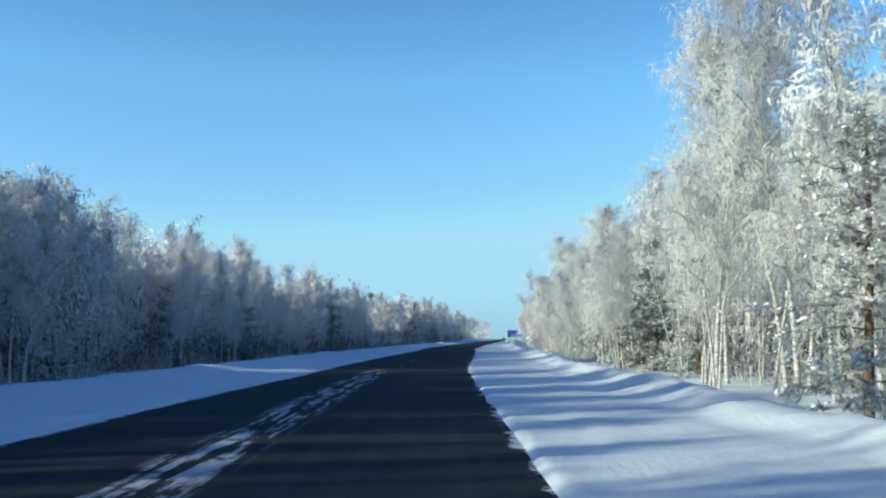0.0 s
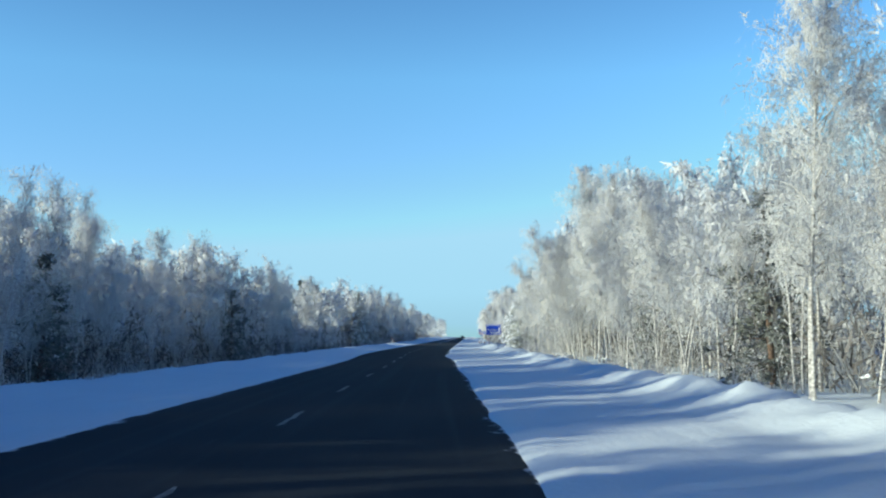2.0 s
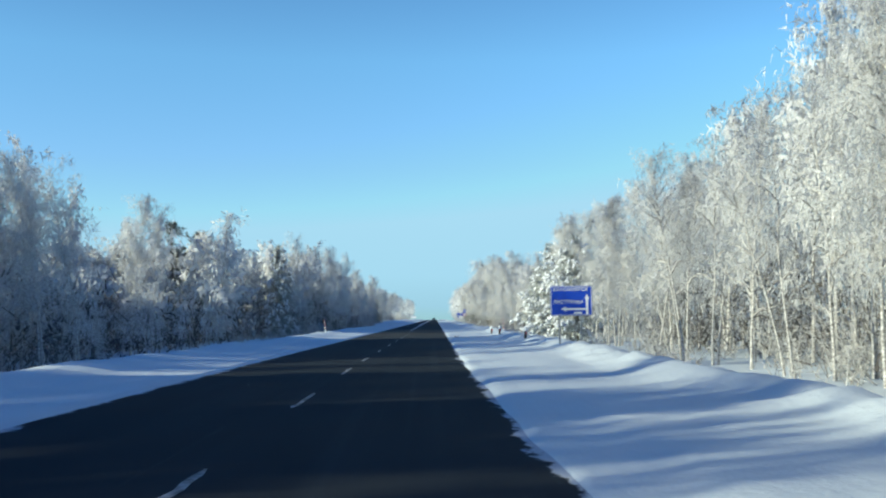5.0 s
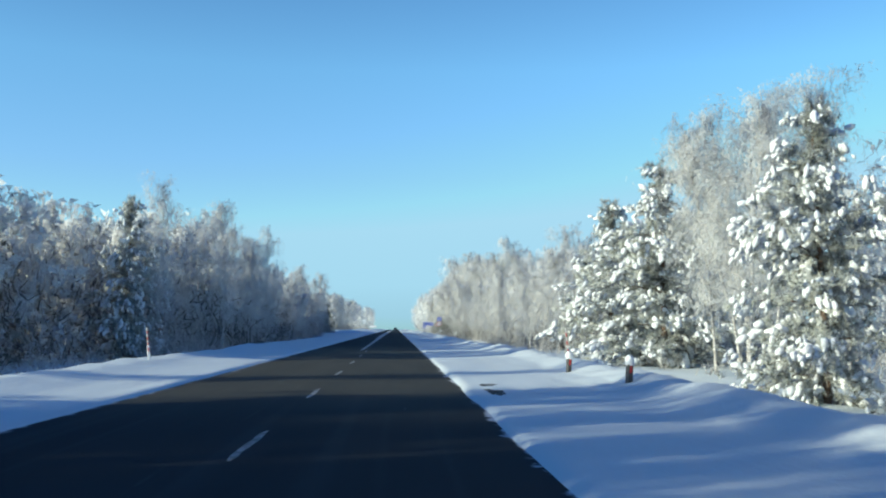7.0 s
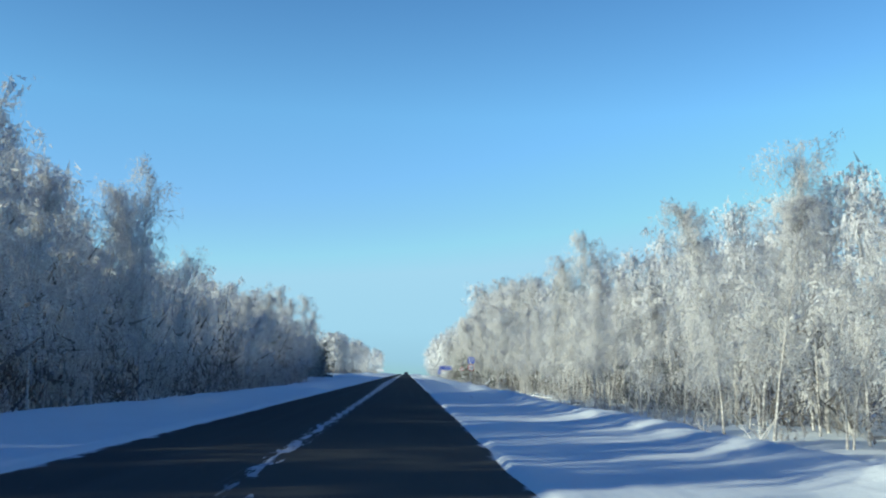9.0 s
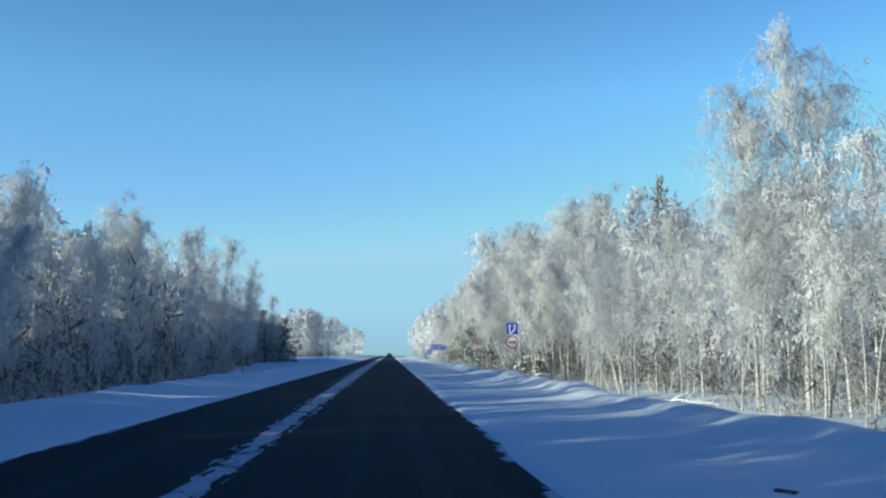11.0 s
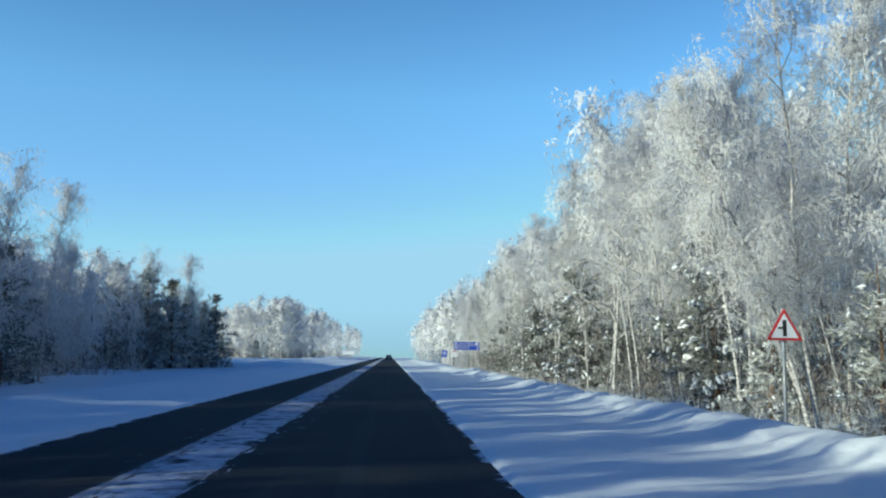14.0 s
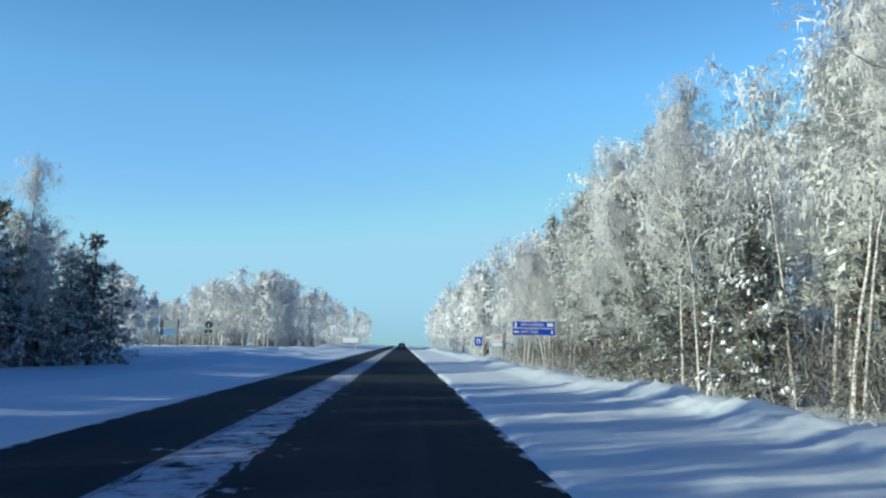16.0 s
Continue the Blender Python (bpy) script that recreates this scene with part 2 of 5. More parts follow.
SIGN_BLUE = plain_noise_material("sign_blue", (0.006, 0.045, 0.42), (0.012, 0.06, 0.50), 5.0, 0.4, 0)
SIGN_WHITE = plain_noise_material("sign_white", (0.72, 0.73, 0.74), (0.80, 0.80, 0.80), 7.0, 0.45, 0)
SIGN_RED = plain_noise_material("sign_red", (0.42, 0.02, 0.02), (0.52, 0.03, 0.03), 7.0, 0.45, 0)
SIGN_BLACK = plain_noise_material("sign_black", (0.01, 0.01, 0.01), (0.02, 0.02, 0.02), 7.0, 0.5, 0)
SIGN_BACK = plain_noise_material("sign_back", (0.05, 0.053, 0.056), (0.085, 0.09, 0.095), 3.0, 0.6, 0.1)
# grey and blue of the far board, lightened to paint the haze before it
BOARD_GREY = plain_noise_material("board_grey", (0.20, 0.22, 0.22), (0.30, 0.32, 0.32), 3.0, 0.6, 0.1)
BOARD_BLUE = plain_noise_material("board_blue", (0.10, 0.20, 0.34), (0.16, 0.26, 0.40), 3.0, 0.6, 0.1)
FADED_RED = plain_noise_material("faded_red", (0.28, 0.035, 0.03), (0.40, 0.09, 0.08), 9.0, 0.6, 0)
FADED_WHITE = plain_noise_material("faded_white", (0.42, 0.41, 0.40), (0.62, 0.62, 0.61), 9.0, 0.6, 0)
ROAD_PAINT = plain_noise_material("road_paint", (0.10, 0.10, 0.10), (0.42, 0.42, 0.41), 4.0, 0.8, 0.3)
WORN_PAINT = plain_noise_material("worn_road_paint", (0.05, 0.05, 0.05), (0.20, 0.20, 0.195), 4.0, 0.8, 0.3)
CAR_PAINT = plain_noise_material("car_paint", (0.10, 0.11, 0.12), (0.15, 0.16, 0.17), 1.0, 0.3, 0, 0.4)
CAR_GLASS = plain_noise_material("car_glass", (0.01, 0.012, 0.014), (0.02, 0.022, 0.025), 1.0, 0.08, 0)
RUBBER = plain_noise_material("rubber", (0.012, 0.012, 0.012), (0.03, 0.03, 0.03), 20.0, 0.9, 0.2)
TAIL_RED = plain_noise_material("tail_lamp_red", (0.30, 0.01, 0.01), (0.36, 0.015, 0.015), 20.0, 0.25, 0)
GREY_PLASTIC = plain_noise_material("grey_plastic", (0.05, 0.05, 0.05), (0.08, 0.08, 0.08), 12.0, 0.6, 0)

# ---------------------------------------------------------------- mesh helpers
rng = np.random.default_rng(7)


def value_noise(x, y, seed=0):
    """Smooth lattice noise, 0 to 1, for arrays."""
    table = np.random.default_rng(seed).random((256, 256))
    xi, yi = np.floor(x).astype(int), np.floor(y).astype(int)
    fx, fy = x - xi, y - yi
    fx, fy = fx * fx * (3 - 2 * fx), fy * fy * (3 - 2 * fy)
    a, b = table[xi & 255, yi & 255], table[(xi + 1) & 255, yi & 255]
    c, d = table[xi & 255, (yi + 1) & 255], table[(xi + 1) & 255, (yi + 1) & 255]
    return (a * (1 - fx) + b * fx) * (1 - fy) + (c * (1 - fx) + d * fx) * fy


def mesh_np(name, verts, quads, tris=None, material=None, soft=True):
    """A mesh from arrays of vertices, quads and triangles."""
    tris = np.zeros((0, 3), int) if tris is None else tris
    quads = np.zeros((0, 4), int) if quads is None else quads
    me = bpy.data.meshes.new(name)
    loops = np.concatenate([np.asarray(quads).ravel(), np.asarray(tris).ravel()]).astype(np.int32)
    nq, nt = len(quads), len(tris)
    starts = np.concatenate([np.arange(nq) * 4, nq * 4 + np.arange(nt) * 3]).astype(np.int32)
    me.vertices.add(len(verts))
    me.vertices.foreach_set("co", np.asarray(verts, np.float32).ravel())
    me.loops.add(len(loops))
    me.loops.foreach_set("vertex_index", loops)
    me.polygons.add(nq + nt)
    me.polygons.foreach_set("loop_start", starts)
    me.polygons.foreach_set("use_smooth", np.full(nq + nt, soft))
    me.update(calc_edges=True)
    me.validate()
    if material:
        me.materials.append(material)
    return me


class Bag:
    """Collects vertices and faces of many pieces into one mesh."""

    def __init__(self):
        self.v, self.q, self.t, self.n = [], [], [], 0

    def add(self, verts, quads=None, tris=None):
        verts = np.asarray(verts, float).reshape(-1, 3)
        if quads is not None and len(quads):
            self.q.append(np.asarray(quads) + self.n)
        if tris is not None and len(tris):
            self.t.append(np.asarray(tris) + self.n)
        self.v.append(verts)
        self.n += len(verts)

    def arrays(self):
        return (np.concatenate(self.v), np.concatenate(self.q) if self.q else np.zeros((0, 4), int),
                np.concatenate(self.t) if self.t else np.zeros((0, 3), int))

    def mesh(self, name, material, soft=True):
        return mesh_np(name, *self.arrays(), material, soft)


def tube(bag, path, radii, sides):
    path, radii = np.asarray(path, float), np.asarray(radii, float)
    along = np.gradient(path, axis=0)
    along /= np.linalg.norm(along, axis=1)[:, None] + 1e-9
    ref = np.where(np.abs(along[:, 2:3]) > 0.9, [[1.0, 0, 0]], [[0, 0, 1.0]])
    s = np.cross(along, ref)
    s /= np.linalg.norm(s, axis=1)[:, None] + 1e-9
    w = np.cross(s, along)
    ang = np.arange(sides) * 2 * np.pi / sides
    ring = s[:, None, :] * np.cos(ang)[None, :, None] + w[:, None, :] * np.sin(ang)[None, :, None]
    v = path[:, None, :] + ring * radii[:, None, None]
    k = len(path)
    i, j = np.meshgrid(np.arange(k - 1), np.arange(sides), indexing="ij")
    a, b = i * sides + j, i * sides + (j + 1) % sides
    bag.add(v.reshape(-1, 3), np.stack([a, b, b + sides, a + sides], -1).reshape(-1, 4))


def blades(bag, base, way, width, r):
    """Slender leaf-shaped pieces from base along way."""
    base, way = np.asarray(base), np.asarray(way)
    side = np.cross(way, r.normal(size=way.shape))
    side /= np.linalg.norm(side, axis=1)[:, None] + 1e-9
    side *= (np.asarray(width) * 0.5).reshape(-1, 1)
    v = np.stack([base - side, base + side, base + way], 1)
    n = len(base)
    bag.add(v.reshape(-1, 3), None, np.arange(n * 3).reshape(n, 3))


def crown_normals(v, t, r, height, rise=0.05, loose=0.16, slim=0.8, flat=0.16):
    """Twigs shade together as one soft crown: normals lean outwards from its middle."""
    c = v[t].mean(1)
    # the crown's own axis, which wanders and leans
    step_z = np.clip((c[:, 2] / height * 10).astype(int), 0, 11)
    many = np.maximum(np.bincount(step_z, minlength=12), 1)
    axis = np.stack([np.bincount(step_z, c[:, k], 12) / many for k in (0, 1)], -1)
    c = np.concatenate([c[:, :2] - axis[step_z], c[:, 2:]], 1)
    out = c * np.array([1, 1, flat]) - np.array([0, 0, 0.45 * flat * height])
    out /= np.linalg.norm(out, axis=1)[:, None] + 1e-9
    n = out + loose * r.normal(size=c.shape) + np.array([0, 0, rise])
    n /= np.linalg.norm(n, axis=1)[:, None] + 1e-9
    base, tip = 0.5 * (v[t[:, 0]] + v[t[:, 1]]), v[t[:, 2]]
    half = 0.5 * np.linalg.norm(v[t[:, 1]] - v[t[:, 0]], axis=1)[:, None] * slim
    side = np.cross(tip - base, n)
    side *= half / (np.linalg.norm(side, axis=1)[:, None] + 1e-9)
    normals, v = np.zeros_like(v), v.copy()
    v[t[:, 0]], v[t[:, 1]] = base + side, base - side
    g = np.cross(v[t[:, 1]] - v[t[:, 0]], v[t[:, 2]] - v[t[:, 0]])
    flip = (g * n).sum(1) < 0
    t = t.copy()
    t[flip] = t[flip][:, ::-1]
    for k in range(3):
        normals[t[:, k]] = n
    return v, t, normals


def set_normals(me, normals):
    me.polygons.foreach_set("use_smooth", np.ones(len(me.polygons), bool))
    me.normals_split_custom_set_from_vertices(normals.tolist())


def empty_thing(name, label, category, group=""):
    return tagged(new(name), label, category, group)


def part_np(name, me, parent, label=""):
    ob = new(name, me)
    ob.parent = parent
    if label:
        tagged(ob, label)
    return ob


def part(name, bm, material, parent, label=""):
    me = bpy.data.meshes.new(name)
    bm.to_mesh(me)
    bm.free()
    me.materials.append(material)
    return part_np(name, me, parent, label)


# ---------------------------------------------------------------- the lie of the land
BEND_Y = np.arange(-100.0, 260.0, 1.0)
BEND_X = np.interp(BEND_Y, (-100, -40, 0, 10, 20, 42, 68, 97, 115, 132, 150), (17.0, 10.4, 6.5, 5.6, 4.8, 3.2, 2.05, 1.3, 0.65, 0.2, 0.0))
BEND_X[12:-12] = np.convolve(BEND_X, np.hanning(25) / np.hanning(25).sum(), "valid")


def bend(y):
    """How far the road lies to the right of its later straight line."""
    return np.interp(np.asarray(y, float), BEND_Y, BEND_X)


def crest(y):
    """The road falls away behind a far crest."""
    y = np.asarray(y, float)
    return -0.00022 * np.clip(y - 840.0, 0, 600) ** 2 - 0.26 * np.clip(y - 1440.0, 0, None)


def step(v, a, b):
    t = np.clip((v - a) / (b - a), 0, 1)
    return t * t * (3 - 2 * t)


def ground_height(x, y):
    x, y = np.asarray(x, float), np.asarray(y, float)
    u = x - bend(y)
    n1 = value_noise(u * 0.8 + 50, y * 0.55 + 50, 1)
    n2 = value_noise(u * 0.25 + 90, y * 0.2 + 90, 2)
    n3 = value_noise(u * 2.6 + 20, y * 1.9 + 20, 3)
    n4 = value_noise(np.zeros_like(y) + 3.5, y * 0.30 + 13, 4)
    n5 = value_noise(np.zeros_like(y) + 8.5, y * 0.07 + 29, 5)
    n6 = value_noise(u * 3.0 + 70, y * 0.12 + 7, 6)
    # right of the road
    shoulder = 0.03 + 0.02 * (u - 1.5) + 0.05 * (n6 - 0.5) + 0.05 * (n2 - 0.5)
    centre = 6.3 + 0.9 * (n5 - 0.5) + 0.5 * (n4 - 0.5)
    high = (0.15 + 0.20 * n4) * (0.75 + 0.4 * n5) * (1 - 0.35 * step(y, 196, 206) * (1 - step(y, 232, 244)))
    wide = np.where(u < centre, 0.60 + 0.35 * n5, 1.0)
    bank = high * np.exp(-((u - centre) / wide) ** 2) * (0.78 + 0.44 * n1) + 0.05 * (n3 - 0.5) * np.exp(-((u - centre) / 1.6) ** 2)
    scallop = value_noise(np.zeros_like(y) + 2.5 + u * 0.35, y * 0.75 + 40, 9)
    ridge = 1 - np.abs(2 * value_noise(u * 0.5 + 11, y * 0.42 + 17, 12) - 1)
    bank = bank + 0.30 * high * (ridge - 0.6) * np.exp(-((u - centre + 0.2) / 0.9) ** 2)
    bank = bank + 0.30 * high * (scallop - 0.5) * np.exp(-((u - centre + 0.5) / 0.75) ** 2) * 2.0
    phase = y * 0.45 + u * 0.42 + 2.6 * value_noise(u * 0.2 + 33, y * 0.16 + 61, 14)
    crests = 1 - np.abs(np.sin(np.pi * phase))
    bank = bank + 0.62 * high * (crests ** 1.4 - 0.33) * np.exp(-((u - centre + 0.25) / 0.75) ** 2) * (0.25 + 1.1 * value_noise(u * 0.1 + 5, y * 0.11 + 3, 15))
    wood_floor = -0.62 + 0.3 * step(y, 40, 0) + 0.25 * (n2 - 0.5) + 0.14 * (n1 - 0.5)
    fall = step(u, 6.4, 11.0)
    right = shoulder * (1 - fall) + wood_floor * fall + bank
    # left of the road
    deep = -0.75 - 1.1 * step(y, 240, 150) + 0.55 * step(y, 340, 385)
    fall = step(-u, 8.8, 15.0 + 2.5 * step(y, 230, 150))
    open_land = step(y, 432, 462)
    deep = deep * (1 - open_land) + 0.35 * open_land
    left = (0.03 + 0.03 * (-u - 5.4) + 0.06 * (n6 - 0.5)) * (1 - fall) + (deep + 0.25 * (n2 - 0.5) + 0.12 * (n1 - 0.5)) * fall
    left = left + (0.10 + 0.16 * n4) * np.exp(-((-u - 8.9 - 0.8 * n5) / 0.8) ** 2) * (0.6 + 0.7 * n1)
    heap = 0.55 * np.exp(-((y - 548) / 9) ** 2 - ((u + 12.5) / 2.2) ** 2) * (0.4 + 1.1 * n3)
    left = left + heap + 0.3 * open_land * np.exp(-((u + 15) / 3.0) ** 2) * n1
    z = np.where(u > -1.9, right, left)
    # under the asphalt
    edge = 0.33 * step(y, 106, 115) * (1 - step(y, 120, 127)) - 0.2 * step(y, 50, 62) * (1 - step(y, 78, 92))
    inner = step(u + edge, 1.45, 1.78 + 0.25 * (n1 - 0.5)) + step(-u + 0.6 * step(y, 14, 40) * (1 - step(y, 104, 126)), 5.25, 5.6 + 0.25 * (n1 - 0.5))
    z = -0.09 * (1 - inner) + z * inner
    far = step(np.abs(u), 45, 75) * (1 - step(y, 470, 500))
    z = z * (1 - far) - 0.6 * far
    return z + crest(y)


def build_ground():
    us = np.concatenate([[-3000, -1500, -700, -350, -180, -110, -75], np.arange(-56, -15.9, 4.0), np.arange(-15, -5.9, 0.8),
                         np.arange(-5.8, -4.5, 0.15), [-4.2, -2.0, 0.8, 1.2], np.arange(1.3, 2.0, 0.12), np.arange(2.2, 4.4, 0.4),
                         np.arange(4.6, 9.0, 0.22), np.arange(9.2, 14.0, 0.8), np.arange(14.5, 60, 5.0), [75, 110, 180, 350, 700, 1500, 3000]])
    ys = np.concatenate([[-900, -300, -120, -60, -40], np.arange(-25, 0, 2.0), np.arange(0, 425, 0.52), np.arange(425, 520, 1.0), np.arange(520, 640, 2.0),
                         np.arange(642, 1000, 6.0), [1020, 1080, 1200, 1440, 1800, 2400, 3400]])
    U, Y = np.meshgrid(us, ys)
    X = U + bend(np.clip(Y, -60, None))
    Z = ground_height(X, Y)
    nx, ny = len(us), len(ys)
    i, j = np.meshgrid(np.arange(ny - 1), np.arange(nx - 1), indexing="ij")
    a = (i * nx + j).ravel()
    q = np.stack([a, a + 1, a + nx + 1, a + nx], -1)
    me = mesh_np("ground", np.stack([X, Y, Z], -1).reshape(-1, 3), q, None, SNOW)
    tagged(new("ground", me), "snow-covered verge and forest floor with ploughed banks", "ground", kind="structure")


def build_road():
    us = np.linspace(-5.75, 2.0, 16)
    ys = np.concatenate([np.arange(-60, 640, 2.0), np.arange(640, 1000, 8.0), [1040, 1100]])
    U, Y = np.meshgrid(us, ys)
    Z = crest(Y) + 0.012 * np.cos((U + 1.95) / 3.7 * np.pi) - 0.012
    me_v = np.stack([U + bend(Y), Y, Z], -1).reshape(-1, 3)
    nx, ny = len(us), len(ys)
    i, j = np.meshgrid(np.arange(ny - 1), np.arange(nx - 1), indexing="ij")
    a = (i * nx + j).ravel()
    q = np.stack([a, a + 1, a + nx + 1, a + nx], -1)
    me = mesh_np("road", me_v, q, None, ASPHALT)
    uv = me.uv_layers.new(name="lanes")
    idx = np.zeros(len(me.loops), np.int32)
    me.loops.foreach_get("vertex_index", idx)
    flat = np.stack([U, Y], -1).reshape(-1, 2)[idx]
    uv.data.foreach_set("uv", flat.astype(np.float32).ravel())
    tagged(new("road", me), "dark asphalt two-lane road with wind-blown snow on it", "road", kind="structure")


build_ground()
build_road()


def build_bare_patch(u0, y0, ru, ry, seed):
    """Asphalt swept bare of snow on the shoulder, with a ragged outline."""
    k = 72
    a = np.arange(k) * 2 * np.pi / k
    wob = 0.45 + 0.6 * value_noise(np.cos(a) * 2.2 + 9, np.sin(a) * 2.2 + 9, seed) + 0.5 * value_noise(np.cos(a) * 7.5 + 60, np.sin(a) * 7.5 + 60, seed + 40)
    rings = [np.stack([u0 + ru * s * wob * np.cos(a), y0 + ry * s * wob * np.sin(a)], -1) for s in (0.08, 0.4, 0.7, 1.0)]
    p = np.concatenate(rings)
    x = p[:, 0] + bend(p[:, 1])
    z = ground_height(x, p[:, 1]) + 0.010
    z[-k:] -= 0.02
    i, j = np.meshgrid(np.arange(3), np.arange(k), indexing="ij")
    c0, c1 = (i * k + j).ravel(), (i * k + (j + 1) % k).ravel()
    me = mesh_np("bare_patch", np.stack([x, p[:, 1], z], -1), np.concatenate([np.stack([c0, c1, c1 + k, c0 + k], -1)]), np.array([[0, m, m + 1] for m in range(1, k - 1)]), BARE)
    tagged(new("bare_patch", me), "dark ragged patch of bare asphalt in the snowy shoulder", "road patch", kind="structure")


build_bare_patch(2.25, 189.9, 0.24, 1.15, 3)
build_bare_patch(2.30, 192.4, 0.28, 0.45, 4)
build_bare_patch(3.87, 272.6, 0.11, 0.22, 5)


def build_dash(y0, length, u=-1.78):
    """A worn painted dash of the middle line, with ragged ends."""
    k = 9
    t = np.linspace(0, 1, k)
    yy = y0 + t * length
    half = 0.048 * np.clip(np.minimum(t, 1 - t) * 8 + 0.35, 0, 1) * (0.8 + 0.4 * rng.random(k))
    x = u + bend(yy) + 0.015 * rng.normal(size=k)
    v = np.concatenate([np.stack([x - half, yy, 0 * x + 0.006], -1), np.stack([x + half, yy, 0 * x + 0.006], -1)])
    i = np.arange(k - 1)
    me = mesh_np("road_marking", v, np.stack([i, i + k, i + k + 1, i + 1], -1), None, WORN_PAINT if y0 < 98 else ROAD_PAINT)
    tagged(new("road_marking", me), "worn white dash of the middle line on asphalt", "road marking", "middle line", kind="structure")


for y0 in np.concatenate([np.arange(45.6, 150, 9.1), [153.0], np.arange(161.4, 233, 9.05)]):
    build_dash(float(y0), 3.0)

# ---------------------------------------------------------------- trees
def unit(v):
    return v / (np.linalg.norm(v, axis=-1, keepdims=True) + 1e-9)


def strands(bag, base, way, length, pieces, width, size, r, loose=0.30):
    """Hanging shoots: each a row of slender frosted twigs along a drooping line."""
    n = len(base)
    k = np.tile(np.arange(pieces), n)
    i = np.repeat(np.arange(n), pieces)
    s = (k + r.random(len(k))) / pieces
    ln = length[i]
    at = base[i] + way[i] * (ln * s * (1 - 0.45 * s))[:, None] + np.array([0, 0, -1.0]) * (0.80 * ln * s * s)[:, None]
    at += r.normal(size=at.shape) * np.array([0.085, 0.085, 0.06]) * size
    d = unit(way[i] * (1 - s)[:, None] + np.array([0, 0, -1.1]) * (0.25 + s)[:, None] + r.normal(size=at.shape) * loose)
    blades(bag, at, d * ((0.15 + 0.24 * r.random(len(k))) * size)[:, None], (0.026 + 0.030 * r.random(len(k))) * width * (1.2 - 0.55 * s), r)


def birch_stem(r, trunk, limbs, crown, foot, height, lean, count, spread, pieces, size, width, start, branch_count, sides, levels, core, limb):
    """One stem of a frosted birch: tapered trunk, rising limbs, curtains of drooping frosted shoots."""
    t = np.linspace(0, 1, levels)
    wander = np.cumsum(r.normal(size=(levels, 2)) * 0.011 * height, axis=0) * t[:, None]
    path = np.stack([foot[0] + lean[0] * height * t ** 1.4 + wander[:, 0], foot[1] + lean[1] * height * t ** 1.4 + wander[:, 1], foot[2] + height * t], -1)
    radius = 0.0056 * height * (1 - t) ** 0.85 + 0.009
    radius[0] *= 1.3
    path[0, 2] -= 0.5
    tube(trunk, path, radius, sides)
    turn = r.random() * 6.28
    arcs = []
    for i in range(branch_count):
        u = start + (0.97 - start) * ((i + r.random()) / branch_count) ** 0.85
        p0 = np.array([np.interp(u, t, path[:, a]) for a in range(3)])
        turn += 2.4 + r.normal() * 0.5
        s = (u - start) / (1 - start)
        reach = spread * height * (0.50 + 1.05 * s) * (1.02 - s) ** 0.62 * (0.6 + 0.65 * r.random()) + 0.30
        out = np.array([math.cos(turn), math.sin(turn), 0])
        q = np.linspace(0, 1, 5)
        rise = reach * (0.6 + 0.6 * r.random()) * (0.7 + 0.8 * s)
        arc = p0 + out * (reach * q ** 0.9)[:, None] + np.array([0, 0, 1.0]) * (rise * (q * 1.55 - 0.85 * q ** 2.0))[:, None]
        arc[1:] += r.normal(size=(4, 3)) * 0.06 * reach
        if limbs is not None:
            tube(limbs, arc, limb * 0.0029 * height * (1.15 - s) * (1.08 - q) + 0.007, 3)
        arcs.append((arc, out, s, reach))
    total = sum(a[3] for a in arcs)
    bases, ways, lengths = [], [], []
    for arc, out, s, reach in arcs:
        n = max(3, int(count * (reach + 0.3) / (total + 0.3 * branch_count)))
        q = np.linspace(0, 1, 5)
        qq = 0.10 + 0.92 * r.random(n) ** 0.8
        at = np.stack([np.interp(qq, q, arc[:, a]) for a in range(3)], -1)
        at += r.normal(size=(n, 3)) * np.array([0.6, 0.6, 0.45]) * (0.16 + 0.20 * reach)
        bases.append(at)
        ways.append(unit(out * 0.45 + r.normal(size=(n, 3)) * 0.5 + np.array([0, 0, 0.2 + 0.5 * s])))
        lengths.append((0.5 + 0.9 * r.random(n)) * (0.60 + 0.32 * reach) * (1.35 - 0.75 * s))
    # the leader: a feathery plume
    fine = 0.6 if limbs is not None else 1.0
    n = max(6, int(count * 0.15 / fine))
    u = 0.80 + 0.20 * r.random(n)
    at = np.stack([np.interp(u, t, path[:, a]) for a in range(3)], -1) + r.normal(size=(n, 3)) * np.array([1, 1, 0.6]) * (0.08 + 0.9 * (1.0 - u))[:, None]
    strands(crown, at, unit(r.normal(size=(n, 3)) * 0.5 + np.array([0, 0, 0.7])), 0.35 + 0.5 * r.random(n), pieces, width * fine, size * (0.4 + 0.6 * fine), r)
    strands(crown, np.concatenate(bases), np.concatenate(ways), np.concatenate(lengths), pieces, width, size, r)
    # older, thicker sprays close to the stem
    if core:
        pick = r.integers(len(arcs), size=core)
        f = 0.05 + 0.55 * r.random(core)
        q = np.linspace(0, 1, 5)
        at = np.array([[np.interp(f[j], q, arcs[p][0][:, a]) for a in range(3)] for j, p in enumerate(pick)])
        at += r.normal(size=(core, 3)) * np.array([0.20, 0.20, 0.35])
        d = unit(r.normal(size=(core, 3)) * 0.25 + np.array([0, 0, -1.0]))
        blades(crown, at, d * (0.6 + 0.6 * r.random((core, 1))), 0.16 + 0.12 * r.random(core), r)


